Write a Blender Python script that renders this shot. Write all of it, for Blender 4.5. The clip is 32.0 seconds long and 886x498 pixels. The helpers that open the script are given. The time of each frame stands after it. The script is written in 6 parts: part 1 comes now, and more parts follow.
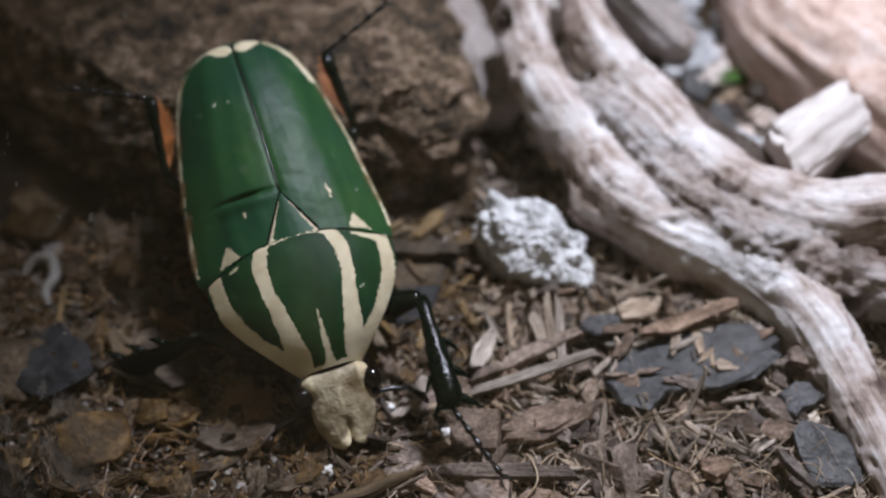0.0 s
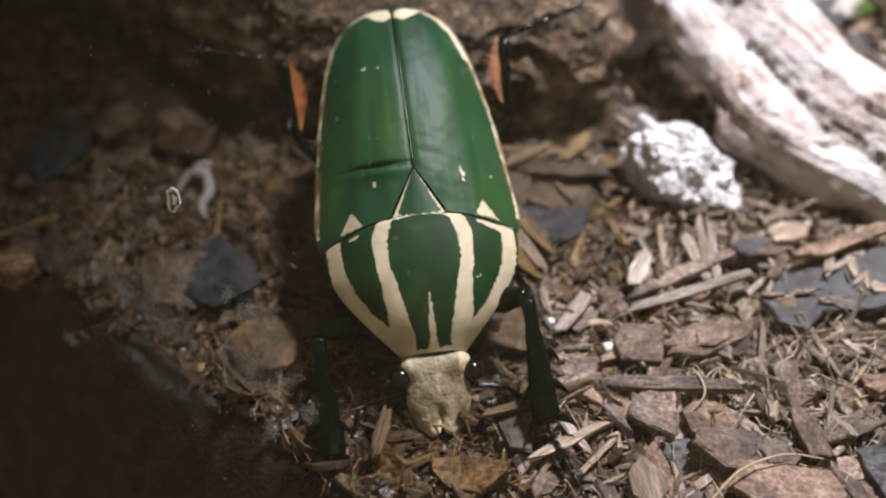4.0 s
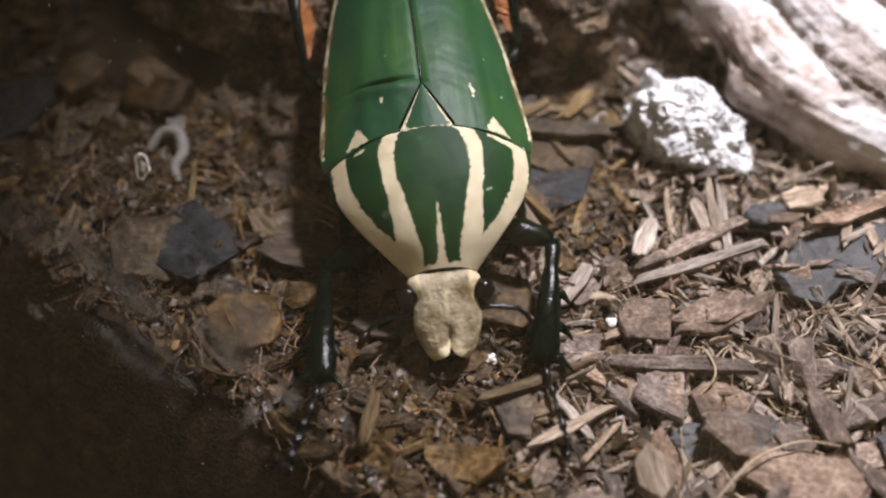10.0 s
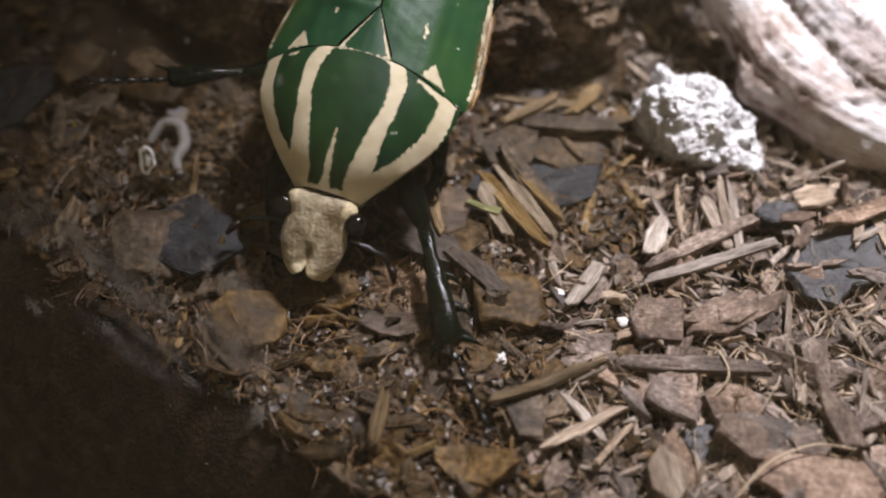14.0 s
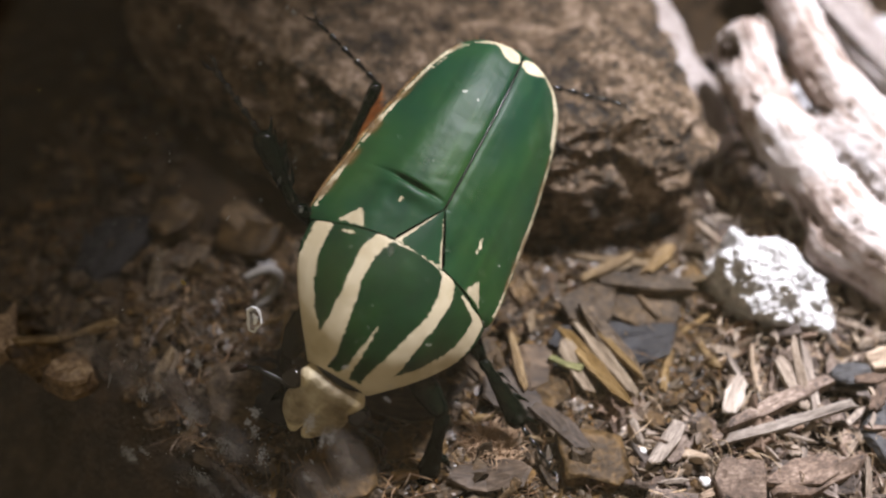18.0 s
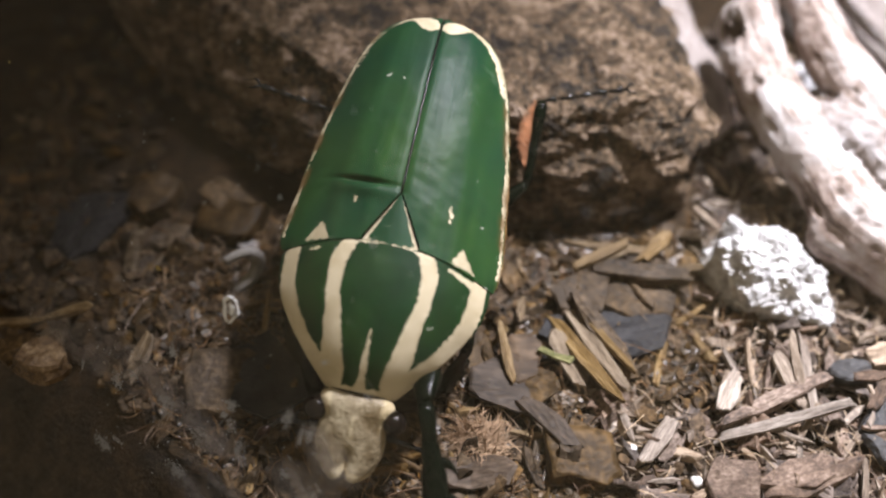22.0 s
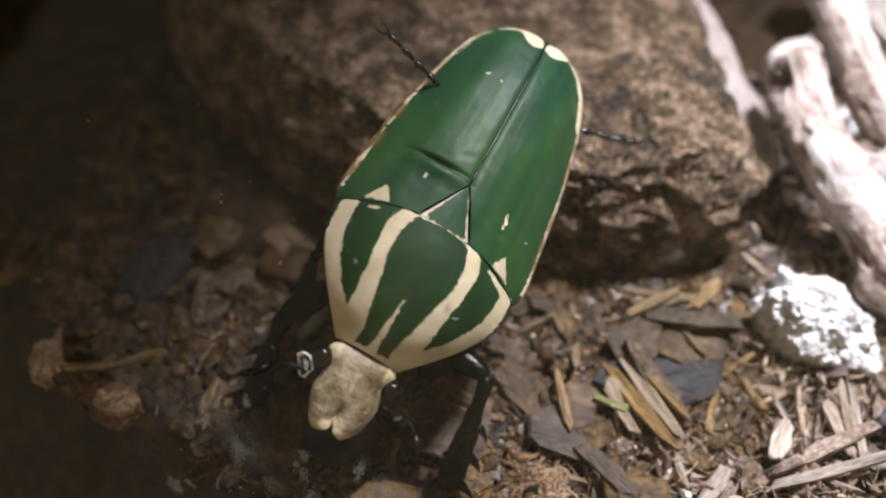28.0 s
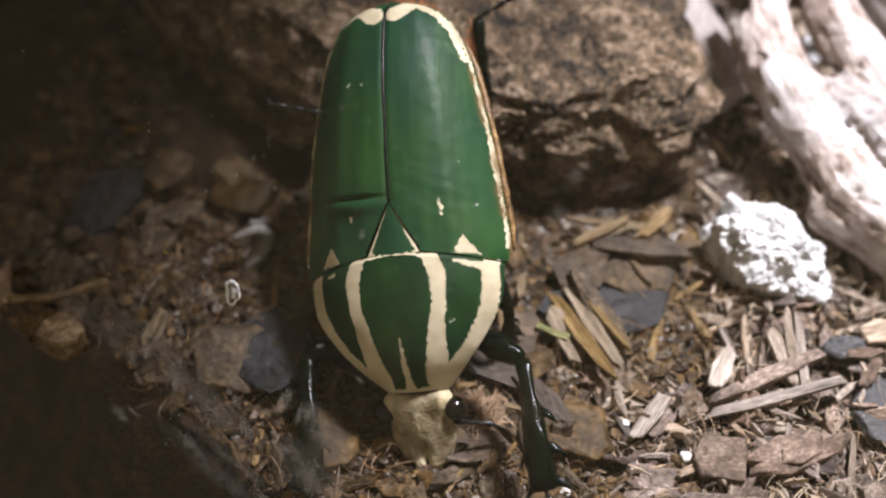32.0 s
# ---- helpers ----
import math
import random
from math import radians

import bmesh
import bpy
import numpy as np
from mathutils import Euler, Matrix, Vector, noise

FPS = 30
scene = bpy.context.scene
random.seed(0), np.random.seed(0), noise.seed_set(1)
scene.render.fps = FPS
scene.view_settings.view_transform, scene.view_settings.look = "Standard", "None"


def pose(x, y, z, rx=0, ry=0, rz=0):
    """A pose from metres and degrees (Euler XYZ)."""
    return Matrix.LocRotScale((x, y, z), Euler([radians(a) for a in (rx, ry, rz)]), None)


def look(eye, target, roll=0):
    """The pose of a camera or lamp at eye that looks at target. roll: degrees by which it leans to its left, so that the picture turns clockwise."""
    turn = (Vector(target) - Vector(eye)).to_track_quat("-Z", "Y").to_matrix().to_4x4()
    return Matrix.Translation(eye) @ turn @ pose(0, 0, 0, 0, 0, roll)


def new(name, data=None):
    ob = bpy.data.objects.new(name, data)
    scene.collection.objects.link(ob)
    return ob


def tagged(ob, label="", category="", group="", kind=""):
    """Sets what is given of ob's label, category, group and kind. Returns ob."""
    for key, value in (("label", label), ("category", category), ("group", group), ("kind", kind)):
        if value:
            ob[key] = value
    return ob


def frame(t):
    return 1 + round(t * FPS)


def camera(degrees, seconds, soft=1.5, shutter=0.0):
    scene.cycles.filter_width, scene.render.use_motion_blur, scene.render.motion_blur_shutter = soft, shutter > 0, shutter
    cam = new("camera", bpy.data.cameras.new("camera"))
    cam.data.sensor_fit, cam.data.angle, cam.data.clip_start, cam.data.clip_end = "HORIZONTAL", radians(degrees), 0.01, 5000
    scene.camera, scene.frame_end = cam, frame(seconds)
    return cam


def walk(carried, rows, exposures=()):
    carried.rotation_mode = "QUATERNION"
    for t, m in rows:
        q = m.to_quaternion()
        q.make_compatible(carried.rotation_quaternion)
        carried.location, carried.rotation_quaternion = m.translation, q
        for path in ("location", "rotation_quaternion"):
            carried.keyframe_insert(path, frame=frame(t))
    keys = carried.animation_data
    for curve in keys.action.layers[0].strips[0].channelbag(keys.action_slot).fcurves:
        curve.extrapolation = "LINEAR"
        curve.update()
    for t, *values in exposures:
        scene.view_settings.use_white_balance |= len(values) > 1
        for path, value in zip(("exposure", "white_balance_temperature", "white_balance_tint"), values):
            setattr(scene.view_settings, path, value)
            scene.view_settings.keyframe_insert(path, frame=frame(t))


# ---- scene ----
CM = 0.01
cam = camera(45.0, 32.0, soft=2.2)
cam.data.dof.use_dof, cam.data.dof.focus_distance, cam.data.dof.aperture_fstop = True, 0.140, 9.6
# seconds; eye in centimetres; yaw, pitch, roll in degrees
PATH = [
    (0, 2.61, -0.82, 12.71, -0.67, -46.64, -1.52),
    (0.5, 2.87, -0.78, 12.76, -0.92, -46.34, -1.41),
    (1, 2.68, -0.61, 12.78, -0.99, -46.61, -1.32),
    (1.5, 2.60, -0.53, 12.69, -1.08, -47.51, -1.19),
    (2, 1.98, -1.00, 12.40, -0.50, -48.13, -1.21),
    (2.5, 1.64, -1.15, 12.57, -0.29, -48.73, -1.49),
    (3, 0.34, -1.29, 12.81, 0.28, -49.41, -1.71),
    (3.5, 0.04, -1.42, 12.80, 0.60, -49.61, -1.69),
    (4, 0.51, -1.37, 12.57, 0.83, -49.00, -1.65),
    (4.5, 0.74, -1.23, 12.42, 0.67, -49.72, -1.62),
    (6.5, 1.52, -1.25, 12.05, -0.10, -48.44, -0.94),
    (7, 1.24, -0.99, 12.22, -0.38, -48.75, -0.68),
    (7.5, 1.16, -0.79, 12.17, -0.10, -49.35, -0.73),
    (8, 0.31, -0.60, 12.36, -0.00, -49.87, -0.77),
    (8.5, 0.33, -0.67, 12.15, -0.38, -50.14, -0.43),
    (9, 0.07, -0.46, 12.22, 0.10, -50.72, -0.76),
    (9.5, 0.11, -0.28, 12.13, -0.18, -51.16, -0.70),
    (10, 0.39, -0.30, 12.05, -0.46, -52.57, -0.55),
    (10.5, 0.44, -0.15, 11.95, -0.63, -53.00, -0.33),
    (11, 0.60, -0.10, 11.88, -0.98, -53.18, 0.10),
    (11.5, 0.54, -0.12, 11.70, -1.29, -53.31, 0.25),
    (12, 0.82, -0.16, 11.61, -1.53, -53.40, 0.36),
    (12.5, 0.85, -0.06, 11.62, -2.07, -54.00, 0.85),
    (13, 0.77, -0.04, 11.67, -2.07, -53.82, 1.06),
    (13.5, 0.48, -0.06, 11.72, -1.92, -53.41, 0.86),
    (14, 0.04, -0.06, 11.92, -2.04, -53.15, 1.09),
    (14.5, -0.07, -0.07, 12.56, -2.07, -51.60, 0.96),
    (16.5, 0.14, -0.08, 12.54, -0.79, -48.30, -0.03),
    (17, -0.06, 0.05, 12.75, -0.98, -47.13, 0.50),
    (17.5, -0.56, 0.00, 12.65, -0.51, -46.82, 0.55),
    (18, -0.90, 0.00, 12.69, -0.30, -46.84, 0.68),
    (18.5, -0.95, 0.11, 12.67, -0.45, -47.05, 0.92),
    (19, -1.07, 0.17, 12.83, -0.47, -47.20, 1.13),
    (19.5, -1.11, 0.08, 12.63, -0.50, -47.36, 1.59),
    (20, -1.32, 0.15, 12.63, -0.40, -47.33, 1.70),
    (20.5, -1.62, 0.37, 12.66, -0.42, -47.94, 1.67),
    (21, -1.49, 0.51, 12.66, -0.51, -48.64, 1.87),
    (21.5, -1.08, 0.55, 12.62, -0.45, -48.46, 1.85),
    (22, -0.78, 0.69, 12.52, -0.66, -49.08, 1.88),
    (22.5, -0.70, 0.95, 12.52, -0.64, -49.17, 1.58),
    (23, -0.79, 0.78, 12.39, -0.53, -49.68, 1.51),
    (23.5, -1.03, 0.42, 12.06, 0.08, -49.83, 0.70),
    (24, -0.78, 0.54, 12.27, -0.11, -50.18, 0.77),
    (24.5, -0.95, 0.70, 12.58, 0.06, -50.24, 0.72),
    (25, -1.03, 1.13, 12.90, -0.11, -50.59, 0.57),
    (25.5, -1.40, 1.11, 12.99, 0.04, -49.89, 0.76),
    (26, -1.69, 0.90, 13.07, -0.25, -49.81, 1.39),
    (26.5, -1.64, 0.79, 13.22, -0.13, -49.36, 1.47),
    (28.5, -1.23, 0.97, 13.52, 1.73, -49.21, 0.28),
    (29, -1.00, 0.99, 13.68, 2.93, -49.14, -0.64),
    (29.5, -0.82, 0.90, 13.70, 3.45, -49.48, -0.99),
    (30, -0.52, 0.73, 13.53, 3.63, -49.94, -1.23),
    (30.5, -0.29, 0.65, 13.29, 3.72, -50.73, -1.42),
    (31, -0.31, 0.72, 13.19, 3.79, -51.39, -1.34),
    (31.5, -0.26, 0.78, 13.12, 3.66, -52.26, -1.38),
    (32, -0.08, 0.89, 13.21, 3.57, -52.38, -1.50),
]


def cam_pose(x, y, z, yaw, pitch, roll):
    return pose(x * CM, y * CM, z * CM, 0, 0, yaw) @ pose(0, 0, 0, 90 + pitch) @ pose(0, 0, 0, 0, 0, roll)


walk(cam, [(r[0], cam_pose(*r[1:])) for r in PATH], [(0, -0.82, 5950, 6), (1.5, -0.76, 6350, 8), (2.5, -0.46, 6500, 10), (4, -0.12, 6500, 10), (6.5, -0.36, 6500, 9), (7, -0.34, 6500, 9), (8.5, -0.12, 6550, 10), (12, -0.17, 6550, 10), (13, -0.24, 6550, 10), (14, -0.20, 6550, 10), (16.5, -0.10, 6400, 8), (17, -0.06, 6400, 8), (18.5, 0.23, 6500, 9), (32, 0.21, 6500, 9)])

# ---- light: one terrarium spot lamp, a dim room around ----
world = bpy.data.worlds.new("room")
scene.world = world
world.use_nodes = True
world.node_tree.nodes["Background"].inputs[0].default_value = (1.0, 0.82, 0.58, 1)
world.node_tree.nodes["Background"].inputs[1].default_value = 0.25
lamp = bpy.data.lights.new("terrarium_lamp", "SPOT")
lamp.energy, lamp.color, lamp.shadow_soft_size = 14.2, (0.98, 0.95, 1.05), 0.022
lamp.spot_size, lamp.spot_blend = radians(45), 1.0
lamp_ob = new("terrarium_lamp", lamp)
lamp_ob.matrix_world = look((0.118, 0.207, 0.315), (0.066, 0.099, 0.0))


# ---- materials ----
def nodes_of(name):
    m = bpy.data.materials.new(name)
    m.use_nodes = True
    return m, m.node_tree.nodes, m.node_tree.links, m.node_tree.nodes["Principled BSDF"]


def noisy(name, colours, scale, rough=0.7, bump=0.3, coords="Object", detail=8.0, vary=0.0, spec=0.4, fine=6.0, stretch=(1, 1, 1), metal=0.0, bump_size=0.0006, island=False, span=(0.36, 0.68)):
    """Grain and stains at two scales; colours: stops from dark to light. vary: shift from piece to piece."""
    m, n, l, b = nodes_of(name)
    tc, mp = n.new("ShaderNodeTexCoord"), n.new("ShaderNodeMapping")
    mp.inputs["Scale"].default_value = stretch
    l.new(tc.outputs[coords], mp.inputs["Vector"])
    big, small = n.new("ShaderNodeTexNoise"), n.new("ShaderNodeTexNoise")
    info = n.new("ShaderNodeNewGeometry" if island else "ShaderNodeObjectInfo")
    rand = info.outputs["Random Per Island" if island else "Random"]
    if vary:
        off = n.new("ShaderNodeVectorMath")
        off.operation = "ADD"
        mul = n.new("ShaderNodeMath")
        mul.operation, mul.inputs[1].default_value = "MULTIPLY", 3.7
        l.new(rand, mul.inputs[0])
        l.new(mp.outputs[0], off.inputs[0])
        l.new(mul.outputs[0], off.inputs[1])
        vec = off.outputs[0]
    else:
        vec = mp.outputs[0]
    for t, s, d in ((big, scale, detail), (small, scale * fine, 4.0)):
        t.inputs["Scale"].default_value, t.inputs["Detail"].default_value, t.inputs["Roughness"].default_value = s, d, 0.65
        l.new(vec, t.inputs["Vector"])
    mix = n.new("ShaderNodeMath")
    mix.operation = "MULTIPLY_ADD"
    mix.inputs[1].default_value = 0.45
    half = n.new("ShaderNodeMath")
    half.operation, half.inputs[1].default_value = "MULTIPLY", 0.6
    l.new(big.outputs["Fac"], half.inputs[0])
    l.new(small.outputs["Fac"], mix.inputs[0])
    l.new(half.outputs[0], mix.inputs[2])
    ramp = n.new("ShaderNodeValToRGB")
    while len(ramp.color_ramp.elements) < len(colours):
        ramp.color_ramp.elements.new(0.5)
    for i, c in enumerate(colours):
        ramp.color_ramp.elements[i].position = span[0] + (span[1] - span[0]) * i / max(1, len(colours) - 1)
        ramp.color_ramp.elements[i].color = (*c, 1)
    l.new(mix.outputs[0], ramp.inputs["Fac"])
    out = ramp.outputs[0]
    if vary:
        hsv, ma = n.new("ShaderNodeHueSaturation"), n.new("ShaderNodeMapRange")
        ma.inputs["To Min"].default_value, ma.inputs["To Max"].default_value = 1 - vary, 1 + vary
        l.new(rand, ma.inputs["Value"])
        l.new(ma.outputs[0], hsv.inputs["Value"])
        ms = n.new("ShaderNodeMapRange")
        fr = n.new("ShaderNodeMath")
        fr.operation = "FRACT"
        m7 = n.new("ShaderNodeMath")
        m7.operation, m7.inputs[1].default_value = "MULTIPLY", 7.31
        l.new(rand, m7.inputs[0])
        l.new(m7.outputs[0], fr.inputs[0])
        ms.inputs["To Min"].default_value, ms.inputs["To Max"].default_value = 0.7, 1.2
        l.new(fr.outputs[0], ms.inputs["Value"])
        l.new(ms.outputs[0], hsv.inputs["Saturation"])
        l.new(out, hsv.inputs["Color"])
        out = hsv.outputs[0]
    l.new(out, b.inputs["Base Color"])
    b.inputs["Roughness"].default_value = rough
    b.inputs["Specular IOR Level"].default_value = spec
    b.inputs["Metallic"].default_value = metal
    if bump:
        bp = n.new("ShaderNodeBump")
        bp.inputs["Strength"].default_value, bp.inputs["Distance"].default_value = bump, bump_size
        l.new(mix.outputs[0], bp.inputs["Height"])
        l.new(bp.outputs[0], b.inputs["Normal"])
    return m


SOIL = noisy("soil", [(0.006, 0.0036, 0.0016), (0.026, 0.0155, 0.0065), (0.075, 0.045, 0.020)], 260, 0.75, 1.0, spec=0.2, bump_size=0.0012)
BARK_CHIP = noisy("bark_chip", [(0.020, 0.013, 0.009), (0.125, 0.085, 0.060), (0.32, 0.245, 0.19)], 230, 0.7, 1.0, vary=0.5, stretch=(1, 1.4, 1))
PALE_CHIP = noisy("pale_wood", [(0.07, 0.048, 0.032), (0.23, 0.175, 0.125), (0.48, 0.40, 0.315)], 150, 0.65, 0.8, vary=0.35, stretch=(0.6, 5, 3))
# damp litter; the shade lying over it is put into these darker colours
WET_SHADED_CHIP = noisy("wet_shaded_bark", [(0.006, 0.0040, 0.0017), (0.049, 0.0310, 0.0140), (0.145, 0.094, 0.046)], 190, 0.5, 1.0, vary=0.6, spec=0.18)
WET_SHADED_PALE = noisy("damp_shaded_wood", [(0.040, 0.024, 0.009), (0.125, 0.084, 0.040), (0.25, 0.185, 0.105)], 150, 0.5, 0.8, vary=0.4, stretch=(0.6, 5, 3), spec=0.2)
WET_SHADED_FINE = noisy("wet_shaded_crumbs", [(0.005, 0.0032, 0.0013), (0.041, 0.0255, 0.0105), (0.145, 0.093, 0.041)], 170, 0.5, 0.8, vary=0.6, island=True, spec=0.2)
BARK_FINE = noisy("bark_crumbs", [(0.012, 0.007, 0.004), (0.062, 0.039, 0.025), (0.20, 0.14, 0.098)], 160, 0.7, 0.7, vary=0.5, island=True)
PALE_FINE = noisy("pale_crumbs", [(0.065, 0.044, 0.029), (0.22, 0.165, 0.115), (0.46, 0.375, 0.285)], 160, 0.65, 0.7, vary=0.45, island=True)
SLATE = noisy("slate", [(0.010, 0.0095, 0.0095), (0.030, 0.029, 0.029), (0.085, 0.082, 0.080)], 240, 0.5, 1.0, vary=0.3, spec=0.5)
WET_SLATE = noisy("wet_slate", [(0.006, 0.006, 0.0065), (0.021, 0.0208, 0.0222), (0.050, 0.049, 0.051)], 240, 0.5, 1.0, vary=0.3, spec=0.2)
TAN_LUMP = noisy("tan_bark", [(0.02, 0.012, 0.006), (0.125, 0.080, 0.042), (0.33, 0.24, 0.145)], 230, 0.6, 1.0, vary=0.25)
LEAF = noisy("damp_leaf", [(0.012, 0.0072, 0.0034), (0.056, 0.0355, 0.0190), (0.135, 0.090, 0.052)], 150, 0.5, 0.9, vary=0.35, spec=0.2, stretch=(0.7, 2.2, 1))
BLOCK = noisy("cork_block", [(0.005, 0.0032, 0.0016), (0.050, 0.032, 0.015), (0.160, 0.104, 0.056), (0.33, 0.245, 0.178)], 210, 0.6, 1.0, bump_size=0.003, fine=5.0, span=(0.42, 0.63))
WHITE_ROCK = noisy("white_mineral", [(0.20, 0.195, 0.19), (0.60, 0.595, 0.59), (0.86, 0.855, 0.85)], 260, 0.4, 1.0, spec=0.6, bump_size=0.001)
GREY_WOOD = noisy("driftwood", [(0.10, 0.072, 0.06), (0.36, 0.29, 0.25), (0.60, 0.54, 0.51), (0.80, 0.77, 0.76)], 16, 0.5, 1.0, coords="UV", stretch=(4, 1.5, 1), fine=7.0, bump_size=0.0010)
ROTTEN = noisy("rotten_wood", [(0.02, 0.013, 0.009), (0.11, 0.08, 0.06), (0.33, 0.28, 0.25)], 14, 0.8, 1.0, coords="UV", stretch=(3, 1.5, 1), bump_size=0.002)
GREY_WOOD_FLAT = noisy("pale_bark", [(0.26, 0.215, 0.19), (0.52, 0.465, 0.43), (0.70, 0.66, 0.63)], 70, 0.6, 0.9, stretch=(0.6, 4, 2))
RED_WOOD = noisy("reddish_log", [(0.13, 0.10, 0.10), (0.48, 0.325, 0.255), (0.70, 0.545, 0.465), (0.66, 0.62, 0.64)], 10, 0.6, 1.0, coords="UV", stretch=(3, 1.3, 1), fine=7.0)
BLACK = noisy("black_chitin", [(0.003, 0.003, 0.003), (0.009, 0.009, 0.008)], 420, 0.22, 0.5, spec=0.4, bump_size=0.0002)


# ---- building helpers (centimetres) ----
def part(name, bm, material, parent=None, label="", smooth=True):
    me = bpy.data.meshes.new(name)
    bm.normal_update()
    bm.to_mesh(me)
    bm.free()
    me.transform(Matrix.Scale(CM, 4))
    me.materials.append(material)
    if smooth:
        me.shade_smooth()
    ob = new(name, me)
    if parent is not None:
        ob.parent = parent
    if label:
        tagged(ob, label)
    return ob


def interp(x, xs, ys):
    return float(np.interp(x, xs, ys))


def curve(x, xs, ys):
    """A smooth curve through a few points."""
    if x <= xs[0]:
        return ys[0]
    if x >= xs[-1]:
        return ys[-1]
    i = max(k for k in range(len(xs) - 1) if xs[k] <= x)
    h = xs[i + 1] - xs[i]
    d = [(ys[min(k + 1, len(ys) - 1)] - ys[max(k - 1, 0)]) / (xs[min(k + 1, len(xs) - 1)] - xs[max(k - 1, 0)]) for k in (i, i + 1)]
    t = (x - xs[i]) / h
    return (2 * t ** 3 - 3 * t * t + 1) * ys[i] + (t ** 3 - 2 * t * t + t) * h * d[0] + (3 * t * t - 2 * t ** 3) * ys[i + 1] + (t ** 3 - t * t) * h * d[1]


def n3(x, y, z=0.0, s=1.0):
    return noise.noise(Vector((x * s, y * s, z * s)))


def fbm(x, y, z, s, o=4):
    return noise.fractal(Vector((x * s, y * s, z * s)), 1.0, 2.0, o)


PN = (0.616, 0.788)


def pane_d(x, y):
    return (x + 2.8) * PN[0] + (y - 6.9) * PN[1]


def ground_z(x, y):
    z = 0.10 * fbm(x, y, 1.3, 0.45, 4) + 0.05 * n3(x, y, 5, 2.2) - 0.05
    z += 0.03 * max(0.0, y - 15)
    lim = (pane_d(x, y) + 0.15) / 0.577
    k = 0.35
    return -k * math.log(math.exp(-z / k) + math.exp(-lim / k)) if lim > -18 else lim


def sheet(name, x0, x1, y0, y1, step, fn, material, label, category, kind="structure"):
    nx, ny = int((x1 - x0) / step) + 1, int((y1 - y0) / step) + 1
    vs = [(x0 + i * step, y0 + j * step) for j in range(ny) for i in range(nx)]
    me = bpy.data.meshes.new(name)
    me.from_pydata([(x * CM, y * CM, fn(x, y) * CM) for x, y in vs], [], [(j * nx + i, j * nx + i + 1, (j + 1) * nx + i + 1, (j + 1) * nx + i) for j in range(ny - 1) for i in range(nx - 1)])
    me.materials.append(material)
    me.shade_smooth()
    return tagged(new(name, me), label, category, kind=kind)


# ---- ground and tank ----
sheet("ground", -20, 22, -1, 30, 0.14, ground_z, SOIL, "dark moist soil floor of the terrarium", "soil")


WALLS = noisy("tank_wall", [(0.02, 0.017, 0.014), (0.05, 0.043, 0.036)], 20, 0.6, 0.3)


def wall(name, x0, x1, y0, y1, z0, z1, label):
    bm = bmesh.new()
    bmesh.ops.create_cube(bm, size=1.0)
    for v in bm.verts:
        v.co = Vector((x0 + (x1 - x0) * (v.co.x + 0.5), y0 + (y1 - y0) * (v.co.y + 0.5), z0 + (z1 - z0) * (v.co.z + 0.5)))
    bmesh.ops.bevel(bm, geom=bm.edges[:], offset=0.08, segments=2, affect="EDGES")
    return tagged(part(name, bm, WALLS, smooth=False), label, "wall", kind="structure")


wall("wall_back", -20.6, 22.6, 29.9, 30.5, -4, 22, "plain dark back wall of the terrarium")
wall("wall_left", -20.6, -20, 12, 29.9, -4, 22, "plain dark side wall of the terrarium")
wall("wall_right", 22, 22.6, 4, 29.9, -4, 22, "plain dark side wall of the terrarium")


def lump(sub, shape, rough=0.1, freq=1.0, seed=0.0, chips=0.0):
    """A closed irregular stone: an icosphere, squared off, then roughened."""
    bm = bmesh.new()
    bmesh.ops.create_icosphere(bm, subdivisions=sub, radius=1.0)
    for v in bm.verts:
        p = v.co.copy()
        v.co = shape(p)
        q = v.co * freq
        d = rough * fbm(q.x + seed, q.y, q.z, 1.0, 5)
        if chips:
            c = noise.cell(Vector((q.x * 1.3 + seed, q.y * 1.3, q.z * 1.3)))
            d += chips * c
        v.co += p * d
    return bm


def loop_radius(poly, a, c):
    """Distance from c to a closed outline in the direction a."""
    d, best = Vector((math.cos(a), math.sin(a))), 0.0
    for p, q in zip(poly, poly[1:] + poly[:1]):
        e, f = Vector(q) - Vector(p), Vector(p) - Vector(c)
        den = d.x * e.y - d.y * e.x
        if abs(den) > 1e-9:
            t, u = (f.x * e.y - f.y * e.x) / den, (f.x * d.y - f.y * d.x) / den
            if t > 0 and -1e-6 <= u <= 1 + 1e-6:
                best = max(best, t)
    return best


